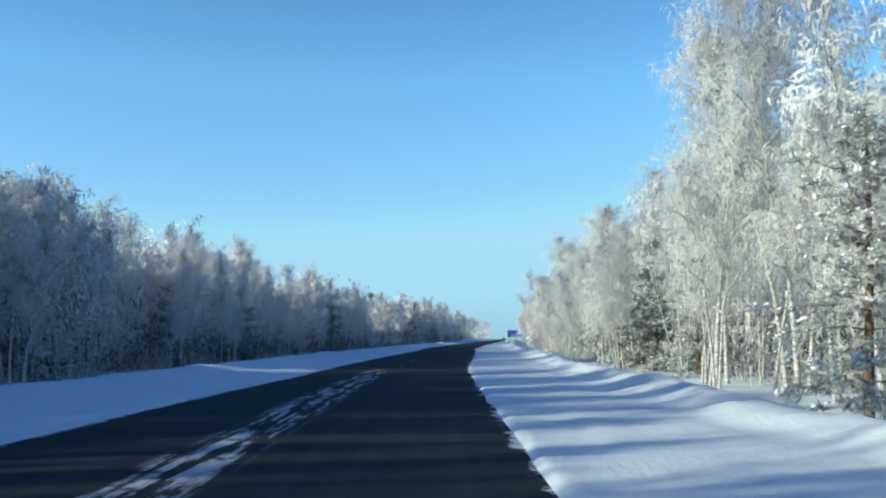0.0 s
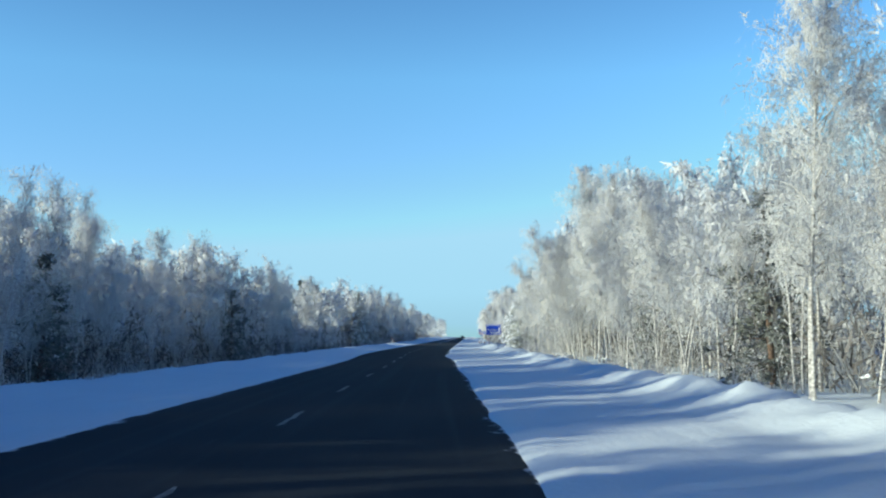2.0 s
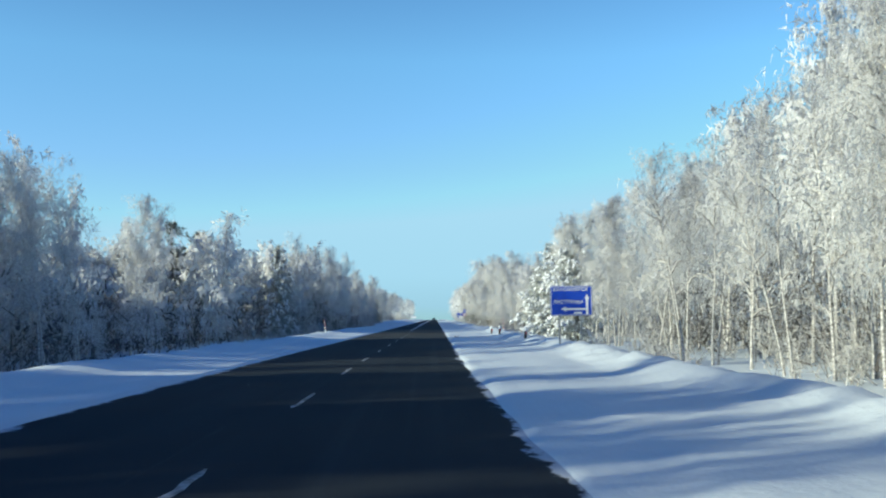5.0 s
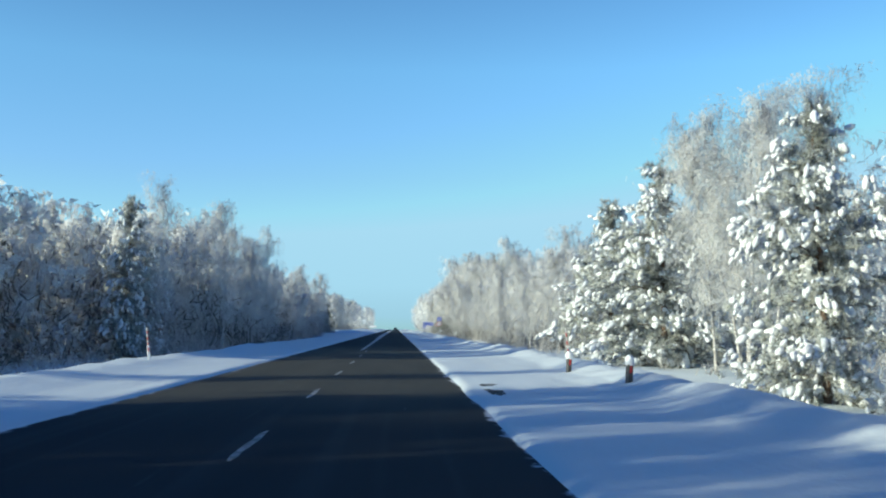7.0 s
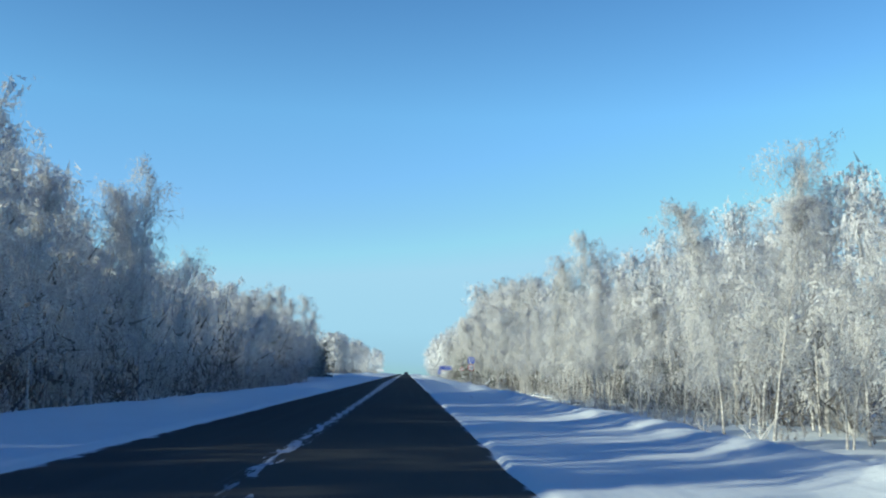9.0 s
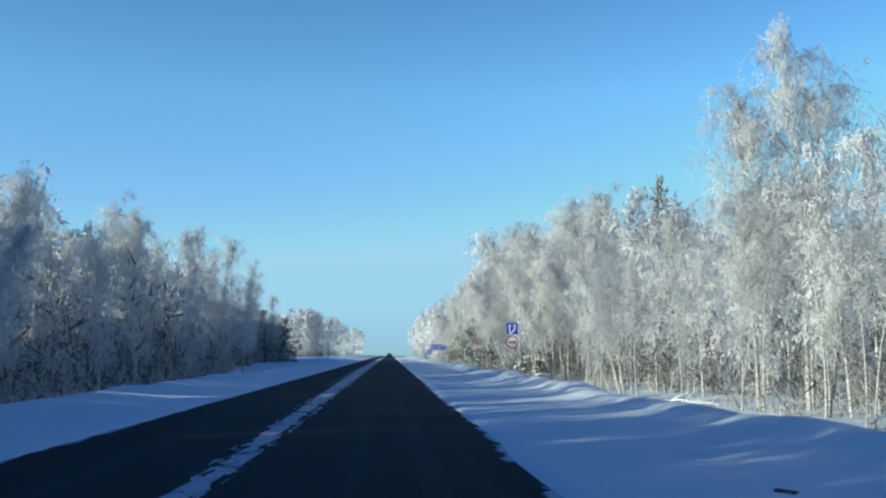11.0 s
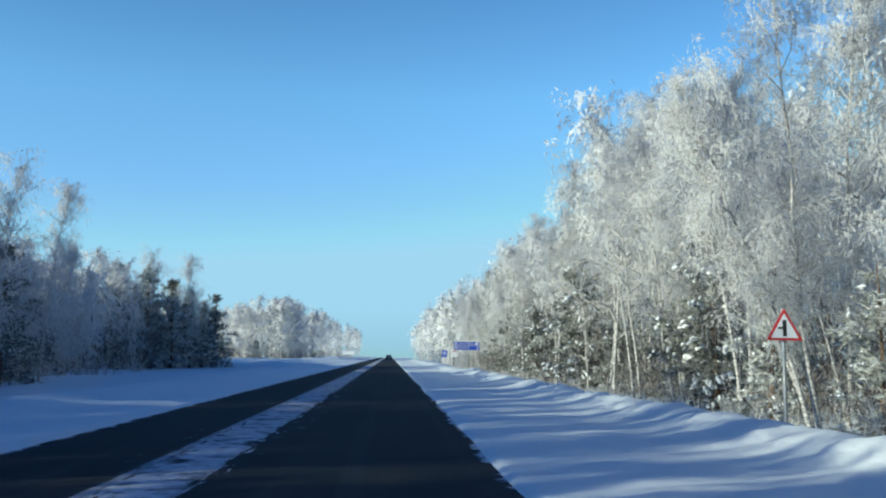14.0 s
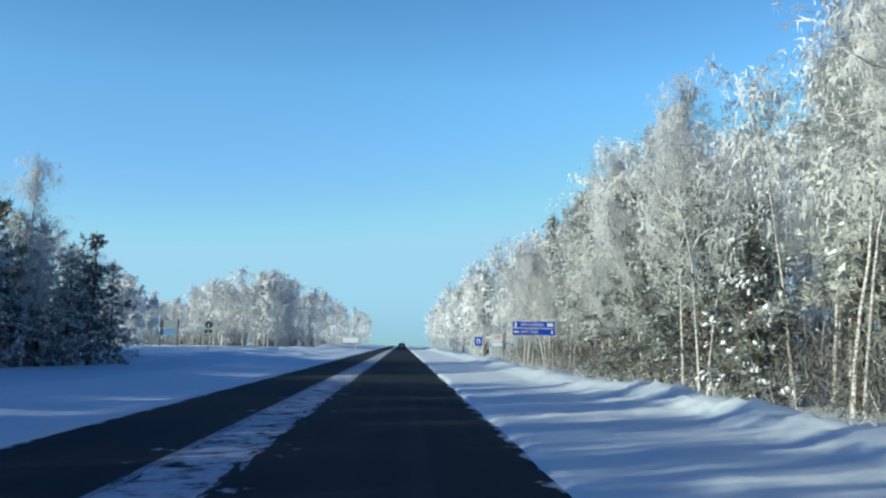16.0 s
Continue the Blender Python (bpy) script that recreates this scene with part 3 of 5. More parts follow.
def birch_variant(seed, stems=1, count=760, spread=0.135, pieces=7, size=1.0, width=1.0, branch_count=30, start=0.30, sides=6, levels=9, limbs=True, core=0, limb=1.0):
    """Trunk, limbs and crown of a birch 12 m high, as three bags."""
    r = np.random.default_rng(seed)
    bags = Bag(), Bag() if limbs else None, Bag()
    for s in range(stems):
        ang = r.random() * 6.28
        lean = np.array([math.cos(ang), math.sin(ang)]) * (0.03 + 0.10 * r.random() + 0.09 * (stems > 1))
        foot = (0.35 * s * math.cos(ang), 0.35 * s * math.sin(ang), 0)
        birch_stem(r, *bags, foot, 12.0 * (1 - 0.13 * s), lean, int(count / stems ** 0.85), spread, pieces, size, width, start + 0.08 * r.random(), int(branch_count / stems ** 0.5), sides, levels, int(core / stems), limb)
    return bags


def crown_mesh(limbs, crown, bark):
    """Limbs and frosted shoots as one mesh of two materials."""
    (v0, q0, _), (v1, _, t1) = limbs.arrays(), crown.arrays()
    v1, t1, normals = crown_normals(v1, t1, np.random.default_rng(len(v1)), 12.0, slim=0.75)
    me = mesh_np("crown", np.concatenate([v0, v1]), q0, t1 + len(v0), None)
    set_normals(me, np.concatenate([np.zeros_like(v0), normals]))
    me.materials.append(bark)
    me.materials.append(FROST)
    me.polygons.foreach_set("material_index", np.concatenate([np.zeros(len(q0), np.int32), np.ones(len(t1), np.int32)]))
    return me


BIRCHES = []
for seed, stems, spread, start in ((1, 1, 0.19, 0.20), (2, 1, 0.16, 0.24), (3, 2, 0.18, 0.22), (4, 1, 0.22, 0.16), (5, 2, 0.155, 0.26), (6, 3, 0.17, 0.22), (7, 1, 0.15, 0.14),
                                   (21, 1, 0.18, 0.12), (22, 2, 0.17, 0.16), (23, 1, 0.145, 0.20), (24, 3, 0.17, 0.14)):
    low = seed > 20        # fuller trees of the wood across the road
    b = birch_variant(seed, stems, 400 if low else 780, spread, 8 if low else 11, 1.2 if low else 1.0, 3.1 if low else 2.65, 24 if low else 30, start, core=140)
    BIRCHES.append((b[0].mesh("trunk", BIRCH_BARK), crown_mesh(b[1], b[2], FROST_BRANCH)))
# open birches among the pines: spreading white limbs, thin crowns
for seed, stems, spread, start in ((51, 1, 0.27, 0.16), (52, 2, 0.20, 0.30), (53, 1, 0.16, 0.40), (54, 2, 0.17, 0.46)):
    b = birch_variant(seed, stems, 300 if seed < 53 else 520, spread, 10, 0.9, 2.4, 15 if seed < 53 else 22, start, limb=2.0)
    BIRCHES.append((b[0].mesh("trunk", BIRCH_BARK), crown_mesh(b[1], b[2], BIRCH_BARK)))


def put_birch(x, y, height, kind, turn, tilt=(0.0, 0.0)):
    th = empty_thing("birch_tree", "slender birch tree with hoar frost on every twig", "birch tree", "roadside birches")
    s = height / 12.0
    th.matrix_basis = pose(x, y, float(ground_height(x, y)), tilt[0], tilt[1], turn) @ Matrix.Diagonal((s, s, s, 1))
    for name, me in zip(("trunk", "crown"), BIRCHES[kind]):
        part_np(name, me, th)
    return th


def pine_variant(seed, height, base, snow, open_grown, fine_pads):
    """Trunk, boughs, needles and snow pads of a pine."""
    r = np.random.default_rng(seed)
    trunk, needles, pads = Bag(), Bag(), Bag()
    t = np.linspace(0, 1, 8)
    path = np.stack([0.15 * np.sin(t * 3 + seed), 0.12 * np.cos(t * 2.5 + seed), height * t], -1)
    path[0, 2] -= 0.4
    tube(trunk, path, 0.016 * height * (1 - t) ** 0.8 + 0.02, 7)
    turn = 0.0
    whorls = int(height * 1.8)
    lump_v = np.array([[0, 0, 1], [.894, 0, .447], [.276, .851, .447], [-.724, .526, .447], [-.724, -.526, .447], [.276, -.851, .447],
                       [.724, .526, -.447], [-.276, .851, -.447], [-.894, 0, -.447], [-.276, -.851, -.447], [.724, -.526, -.447], [0, 0, -1]])
    lump_t = np.array([[0, 1, 2], [0, 2, 3], [0, 3, 4], [0, 4, 5], [0, 5, 1], [1, 6, 2], [2, 7, 3], [3, 8, 4], [4, 9, 5], [5, 10, 1],
                       [6, 7, 2], [7, 8, 3], [8, 9, 4], [9, 10, 5], [10, 6, 1], [11, 7, 6], [11, 8, 7], [11, 9, 8], [11, 10, 9], [11, 6, 10]])
    if not fine_pads and seed != 18:       # plainer clumps on the farther trees
        lump_v = np.array([[1, 0, 0], [-1, 0, 0], [0, 1, 0], [0, -1, 0], [0, 0, 1], [0, 0, -1]], float)
        lump_t = np.array([[0, 2, 4], [2, 1, 4], [1, 3, 4], [3, 0, 4], [2, 0, 5], [1, 2, 5], [3, 1, 5], [0, 3, 5]])
    for w in range(whorls):
        s = (w + 0.5 * r.random()) / whorls
        z = height * (base + (0.985 - base) * s)
        if fine_pads:
            outline = (0.95 + 0.25 * s) * (1.0 - s) ** 0.95
        elif height != 14.0:
            outline = (0.85 + 0.55 * s) * (1.0 - s) ** 0.85
        else:
            outline = 1.25 * (1.0 - s)
        reach = (open_grown * height * outline + (0.20 if height != 14.0 else 0.10)) * (0.75 + 0.4 * r.random())
        for _ in range(5):
            turn += 1.257 + 0.45 * r.normal()
            if r.random() < 0.12:
                continue
            out = np.array([math.cos(turn), math.sin(turn), 0])
            q = np.linspace(0, 1, 4)
            ln = reach * (0.35 + 0.9 * r.random())
            arc = np.array([0, 0, z]) + out * (ln * q)[:, None] + np.array([0, 0, 1.0]) * (ln * (0.40 * q * (0.1 + 1.6 * s) - 0.34 * q ** 2 * (1 - s)))[:, None]
            tube(trunk, arc, (0.012 + 0.006 * ln) * (1.1 - q), 3)
            for c in range(max(3, int((8.2 if fine_pads else 6.5 if seed in (16, 18) else 7.5 if seed == 17 else 3.4) * ln + 2.4))):
                f = (0.05 + 1.0 * r.random() ** 0.75) if fine_pads else 0.22 + 0.83 * r.random() ** 0.8
                side = np.array([-out[1], out[0], 0]) * r.normal() * 0.30 * ln * f
                c0 = np.array([np.interp(f, q, arc[:, a]) for a in range(3)]) + side + np.array([0, 0, 0.14 * r.normal()])
                puff = (0.15 + 0.12 * r.random()) if fine_pads else 0.18 + 0.15 * r.random()
                if height == 14.0:
                    puff *= 1.15 - 0.75 * s
                m = 32 if fine_pads else 13
                way = unit(r.normal(size=(m, 3)) * np.array([1, 1, 0.65]) + out * 0.35) * puff * (0.7 + 0.6 * r.random((m, 1)))
                blades(needles, c0 + way * 0.1 + 0.04 * r.normal(size=(m, 3)), way * 1.25, (0.045 if fine_pads else 0.085) + 0.06 * r.random(m), r)
                if r.random() > snow * (0.10 + 0.54 * f * f if fine_pads else 0.16 + 0.8 * f * f) * (1.15 - 0.6 * s):
                    continue
                fall = unit(out * 0.75 + np.array([0, 0, -0.35 - 0.5 * r.random()]) + 0.35 * r.normal(size=3))
                heavy = fine_pads or seed == 18
                for k in range(int(r.integers(3, 6)) if heavy else 2):
                    size = (0.07 + 0.105 * r.random() ** 1.6) * (0.85 if seed == 18 else 1.0) if heavy else puff * (0.16 + 0.26 * r.random() ** 1.6)
                    v = lump_v * (1 + 0.20 * r.normal(size=(len(lump_v), 1))) * size * np.array([0.9, 0.9, 0.8])
                    v = v + np.outer(v @ fall * (0.5 + 0.9 * r.random()), fall)
                    spot = c0 + r.normal(size=3) * np.array([0.13, 0.13, 0.05]) + fall * (0.13 if fine_pads else 0.09) * k
                    pads.add(spot + v + np.array([0, 0, 0.45 * puff]), None, lump_t)
    return trunk, needles, pads


PINES = []
for seed, height, base, snow, wide in ((11, 10.0, 0.02, 0.86, 0.44), (12, 10.0, 0.08, 0.80, 0.32), (13, 12.0, 0.30, 0.35, 0.21), (14, 6.0, 0.04, 0.7, 0.30), (15, 10.0, 0.05, 0.3, 0.30), (16, 9.0, 0.02, 0.06, 0.36), (17, 14.0, 0.12, 0.7, 0.20), (18, 9.5, 0.03, 0.30, 0.30)):
    b = pine_variant(seed, height, base, snow, wide, seed == 11)
    v, q, t = b[1].arrays()
    v, t, normals = crown_normals(v, t, np.random.default_rng(seed), height, 0.35, 0.6, 1.0, 0.6)
    foliage = mesh_np("foliage", v, q, t, DARK_NEEDLE if seed in (15, 16, 18) else FROSTED_NEEDLE if seed == 11 else NEEDLE)
    set_normals(foliage, normals)
    PINES.append((height, (b[0].mesh("trunk", PINE_BARK), foliage, b[2].mesh("snow_load", SNOW_LUMP))))


def put_pine(x, y, height, kind, turn, slim=1.0, label="dark green pine tree with clumps of snow on its boughs"):
    base, meshes = PINES[kind]
    th = empty_thing("pine_tree", label, "pine tree", "roadside pines")
    s = height / base
    th.matrix_basis = pose(x, y, float(ground_height(x, y)), 0, 0, turn) @ Matrix.Diagonal((s * slim, s * slim, s, 1))
    for name, me in zip(("trunk", "foliage", "snow_load"), meshes):
        ob = part_np(name, me, th)
        if name == "snow_load":
            tagged(ob, kind="stuff")


# height of the wood's outline along the way: y, metres
RIGHT_TOP = np.array([(-20, 13), (38, 15.5), (45, 14), (50, 12), (62, 12.5), (74, 12), (86, 11), (92, 10), (97, 10.8), (100.5, 8.6), (105, 11), (111, 13.8), (122, 14.6), (138, 14.5), (146, 14.4), (156, 13.8), (168, 12.8),
                      (178, 11.9), (194, 9.8), (205, 10), (220, 8.5), (236, 9.5), (262, 10.5), (282, 11), (292, 11.0), (300, 9.5), (308, 9.4), (319, 9.4), (326, 12.0), (331, 14.0), (340, 14.2),
                      (346, 13.0), (354, 13.2), (362, 14.6), (370, 12), (380, 15.5), (388, 18), (398, 17.5), (406, 15.5), (413, 14), (420, 12.3), (432, 15.4), (450, 15), (485, 16), (540, 17), (700, 18), (900, 18)])
LEFT_TOP = np.array([(-20, 14), (45, 14), (60, 14), (75, 12.5), (100, 13.5), (130, 12.5), (142, 10), (155, 12.5), (185, 13), (205, 11), (231, 10), (244, 10.5), (262, 12.5), (272, 10), (300, 9),
                     (320, 11), (336, 9.5), (348, 10), (361, 10.8), (372, 9.6), (381, 9.6), (388, 9.6), (400, 9.6), (410, 8), (422, 12), (434, 8), (445, 6.5)])
LEFT_EDGE = np.array([(-20, -27), (140, -27), (165, -24), (190, -19), (215, -15), (235, -13.5), (270, -14), (320, -14.5), (342, -15.2), (365, -18.2), (400, -21.5), (445, -24)])


def right_top(y):
    return float(np.interp(y, RIGHT_TOP[:, 0], RIGHT_TOP[:, 1]))


def left_top(y):
    return float(np.interp(y, LEFT_TOP[:, 0], LEFT_TOP[:, 1]))


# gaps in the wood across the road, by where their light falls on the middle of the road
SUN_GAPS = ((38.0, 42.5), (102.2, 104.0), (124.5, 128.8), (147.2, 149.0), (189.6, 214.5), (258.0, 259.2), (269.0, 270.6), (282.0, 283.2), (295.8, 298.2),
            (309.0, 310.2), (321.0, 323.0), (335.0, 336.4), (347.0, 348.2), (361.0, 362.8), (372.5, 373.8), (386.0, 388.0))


def sunny(x, y):
    """True where the trees across the road leave a gap through which the low sun reaches the road."""
    return any(low < y - 0.404 * x < high for low, high in SUN_GAPS)


def sun_limit(x, y, height):
    """In the gap the trees stay low enough for the sun to pass over them."""
    reach = 1.0 if 124.0 < y - 0.404 * x < 132.0 else -6.5      # one gap opens over the far verge alone
    return min(height, (-x + reach) * 0.29) if sunny(x, y) else height


def left_edge(y):
    return float(np.interp(y, LEFT_EDGE[:, 0], LEFT_EDGE[:, 1]))


# the pines, by their place: x, y, height, kind
PINES_RIGHT = [(15.2, 22.6, 7.6, 1), (14.3, 65.0, 8.2, 1), (11.8, 194.5, 8.5, 0), (14.6, 219.7, 11.4, 0), (14.6, 231.6, 10.9, 0), (17.5, 225.0, 8.5, 0),
               (17.8, 323.4, 14.0, 6), (16.5, 279.0, 8.5, 4), (18.0, 283.0, 9.0, 4), (16.4, 345.0, 4.2, 3), (12.4, 355.6, 4.4, 3), (12.8, 363.0, 5.2, 3),
               (13.6, 371.0, 8.2, 7), (15.4, 375.0, 8.0, 4), (13.4, 346.8, 8.4, 7), (15.2, 350.5, 8.0, 4), (15.8, 60.0, 8.6, 4), (17.0, 53.0, 8.2, 1), (15.6, 86.0, 8.0, 4), (16.0, 108.0, 8.0, 4)]
PINES_BOARD = [(13.2, 395.5, 8.8, 7), (15.2, 391.0, 7.0, 5), (15.6, 383.0, 7.5, 5), (16.0, 400.5, 7.0, 5), (15.6, 379.0, 6.5, 4), (12.9, 413.5, 6.6, 7), (15.8, 408.5, 7.5, 5), (15.0, 418.5, 8.5, 4), (14.4, 423.5, 10.5, 4), (13.6, 431.0, 8.0, 5),
               (14.6, 437.0, 12.0, 4), (16.0, 446.0, 13.0, 2), (14.5, 452.0, 14.5, 2), (16.0, 505.0, 15.5, 2), (17.0, 534.0, 16.5, 2), (15.0, 548.0, 15.5, 2),
               (17.5, 572.0, 17.0, 2), (15.0, 610.0, 17.0, 2), (15.2, 410.0, 13.0, 2), (17.4, 415.0, 14.0, 2), (14.6, 426.5, 13.0, 2), (18.2, 428.0, 14.0, 2),
               (16.2, 437.0, 13.5, 2), (15.0, 457.0, 14.5, 2), (17.2, 463.0, 15.0, 2), (14.8, 471.0, 15.0, 2), (17.0, 402.0, 13.0, 2)]
PINES_LEFT = [(-18.4, 234.0, 11.2, 0), (-27.0, 219.0, 13.0, 4), (-26.0, 226.0, 12.5, 4), (-28.5, 118.0, 10.0, 4), (-27.8, 92.0, 9.0, 4), (-27.5, 66.0, 9.5, 1),
              (-24.5, 158.0, 9.0, 4), (-19.5, 438.5, 8.4, 4), (-21.5, 441.5, 7.6, 1),
              (-21.7, 449.5, 7.0, 1), (-24.8, 452.0, 6.5, 4), (-19.0, 380.0, 7.0, 4), (-21.6, 435.5, 8.6, 1), (-22.9, 432.5, 9.6, 4), (-24.6, 429.0, 10.6, 1), (-23.8, 437.5, 9.4, 1), (-25.8, 433.5, 10.4, 1),
              (-22.0, 429.0, 7.4, 1), (-27.0, 427.0, 10.8, 4), (-20.4, 437.0, 7.0, 1)]
PINE_PLACES = PINES_RIGHT + PINES_BOARD + PINES_LEFT
for i, (px, py, ph, kind) in enumerate(PINE_PLACES):
    put_pine(px, py, ph, kind, (i * 77) % 360, 0.68 if (kind, px < 0) == (0, True) else 0.8 if (kind, py < 200) == (0, True) else 1.0)

# tall birches that stand out: x, y, height of the top, kind
TALL_FIRST = [(15.5, 41.0, 16.8, 3), (17.2, 46.5, 16.0, 0), (17.8, 37.0, 16.8, 2), (16.6, 72.4, 14.4, 0), (14.2, 78.0, 12.2, 2), (12.8, 115.0, 12.4, 3),
              (14.0, 119.0, 13.8, 1), (14.4, 129.0, 13.6, 0), (14.6, 140.0, 13.8, 1), (15.8, 149.5, 13.8, 1), (14.4, 210.5, 10.6, 0), (15.4, 206.5, 11.2, 3),
              (13.6, 204.5, 10.6, 3), (15.2, 208.6, 10.9, 2), (16.4, 212.0, 11.6, 5), (17.2, 208.5, 11.2, 0), (14.0, 253.0, 10.0, 3)]
TALL_LATER = [(15.1, 296.6, 13.9, 2), (14.4, 299.5, 11.4, 1), (14.8, 333.0, 13.5, 0), (14.6, 339.5, 13.8, 2), (16.0, 345.4, 13.8, 1),
              (14.6, 361.5, 13.8, 6), (14.0, 376.6, 15.0, 6), (15.0, 386.0, 17.0, 6), (17.2, 387.1, 17.8, 1), (16.2, 391.5, 18.8, 1), (16.4, 398.0, 17.2, 6),
              (16.4, 405.0, 16.2, 1), (15.4, 412.5, 14.2, 6), (14.2, 431.0, 15.6, 1), (15.0, 441.0, 13.5, 3)]
TALL_OPEN = [(12.8, 157.0, 9.4, 11), (12.5, 161.0, 8.6, 12), (13.0, 150.0, 9.0, 11), (12.9, 166.5, 9.0, 12), (13.2, 96.5, 9.0, 11), (13.0, 104.5, 10.5, 13),
             (12.4, 383.5, 14.0, 11), (13.4, 388.5, 11.5, 12), (12.9, 392.4, 8.6, 11), (12.6, 402.0, 11.0, 13), (13.2, 406.6, 12.0, 14), (12.5, 418.5, 10.5, 12),
             (12.8, 421.8, 11.5, 13), (12.3, 377.6, 11.0, 14), (13.0, 365.5, 11.5, 12), (12.4, 352.0, 11.0, 11)]
TALL_LEFT = [(-18.0, 356.0, 13.6, 9), (-15.5, 362.6, 10.5, 7), (-21.5, 189.4, 10.5, 9), (-20.2, 190.2, 9.5, 8), (-12.0, 234.8, 10.2, 9), (-15.5, 233.3, 10.9, 7),
             (-22.2, 384.2, 14.2, 9), (-17.3, 374.5, 9.7, 7), (-18.0, 382.5, 10.4, 9), (-21.4, 432.7, 11.8, 9), (-24.7, 434.3, 12.1, 7), (-30.8, 124.8, 14.0, 7),
             (-30.0, 148.2, 12.9, 9), (-28.9, 155.0, 12.8, 7), (-29.3, 77.0, 13.0, 8), (-33.4, 111.2, 13.2, 7), (-35.6, 143.6, 15.8, 7), (-13.2, 246.0, 9.6, 9),
             (-14.5, 318.0, 10.2, 8), (-15.2, 346.0, 11.6, 9), (-22.6, 437.0, 8.2, 10), (-21.2, 441.0, 7.4, 8), (-24.6, 440.0, 9.0, 7),
             (-26.8, 438.0, 9.2, 10), (-20.9, 435.0, 6.6, 8), (-23.4, 444.0, 8.4, 7)]
TALL_BIRCHES = TALL_FIRST + TALL_LATER + TALL_OPEN + TALL_LEFT
for i, (x, y, top, kind) in enumerate(TALL_BIRCHES):
    put_birch(x, y, top - float(ground_height(x, y)), kind, (i * 67) % 360)

# birches that lean towards the road: x, y, height of the top, kind, lean
LEANING = [(11.6, 330.5, 9.8, 2, -13), (11.9, 331.4, 8.6, 1, -19), (12.2, 358.6, 11.5, 4, -12), (12.6, 359.8, 9.6, 0, -17), (11.8, 122.5, 10.5, 5, -12), (12.2, 132.0, 10.2, 2, -15), (12.8, 88.0, 7.6, 1, -10),
           (12.6, 98.0, 8.4, 4, -14), (11.9, 311.5, 8.6, 5, -11), (12.4, 372.5, 11.0, 2, -13), (13.5, 60.5, 9.8, 2, -11)]
for x, y, top, kind, lean in LEANING:
    put_birch(x, y, top - float(ground_height(x, y)), kind, 0.0, (0.0, lean))

# nearest birches on both sides: single trees
place = np.random.default_rng(21)
y = 14.0
while y < 476:
    open_edge = 376 < y < 424
    near_pine = open_edge or any(abs(py - y) < 2.4 and k > 10 for _, py, _, k in TALL_OPEN) or any(abs(py - y) < 3.5 and 0 < px < 15.2 and ph > 6.4 and k in (0, 1, 4) for px, py, ph, k in PINE_PLACES)
    if not near_pine and not 188 < y < 240:
        x = 12.9 + place.normal() * 1.1 + float(bend(y)) * 0.75 + 1.2 * float(step(y, 70, 40)) + 2.2 * (74 < y < 92)
        put_birch(x, y, min(right_top(y) * (0.55 + 0.34 * place.random()), 9.4 + 1.8 * place.random()), int((1, 4, 13, 12, 14)[int(place.integers(5))] if y < 118 else (0, 1, 2, 3, 4, 5, 6, 12, 13, 14)[int(place.integers(10))]), place.random() * 360, (4.0 * place.normal(), 4.0 * place.normal()))
    y += 2.6 + 2.6 * place.random()
y = 22.0
while y < 446:
    x = left_edge(y) + place.normal() * 0.9
    if not 406 < y < 415 and not (sunny(x, y) and x > -20) and not 418 < y < 448 and not (209 < y < 239 and x > -20):
        low = float(ground_height(x, y))
        kind = 7 + int(place.integers(4)) if place.random() < 0.8 else int(place.integers(7))
        put_birch(x, y, sun_limit(x, y, (left_top(y) - low) * (0.60 + 0.34 * place.random())), kind, place.random() * 360, (2.5 * place.normal(), 2.5 * place.normal()))
    y += 2.8 + 2.8 * place.random()

# ---------------------------------------------------------------- the woods behind
CLOSE_TREES = [tuple(b.arrays() for b in birch_variant(30 + i, 1, 230, 0.18, 8, 1.1, 2.6, 20, 0.10 + 0.04 * i, 4, 4, False, 40) if b) for i in range(5)]
PLAIN_TREES = [tuple(b.arrays() for b in birch_variant(30 + i, 1, 200, 0.18, 4, 1.6, 3.4, 18, 0.10 + 0.04 * i, 4, 4, False, 50) if b) for i in range(5)]
FINE_TREES = [tuple(b.arrays() for b in birch_variant(40 + i, 1, 150, 0.18, 3, 2.1, 5.2, 14, 0.06 + 0.03 * i, 4, 4, False, 40) if b) for i in range(6)]
HIGH_TREES = [tuple(b.arrays() for b in birch_variant(90 + i, 1, 200, 0.19, 7, 1.1, 2.8, 16, 0.40 + 0.04 * i, 4, 4, False, 20) if b) for i in range(4)]
DENSE_TREES = [tuple(b.arrays() for b in birch_variant(80 + i, 1, 120, 0.23, 3, 2.6, 9.0, 10, 0.03, 4, 3, False) if b) for i in range(3)]
FULL_TREES = [tuple(b.arrays() for b in birch_variant(60 + i, 1, 150, 0.21, 3, 2.3, 5.5, 11, 0.05 + 0.02 * i, 4, 3, False) if b) for i in range(5)]


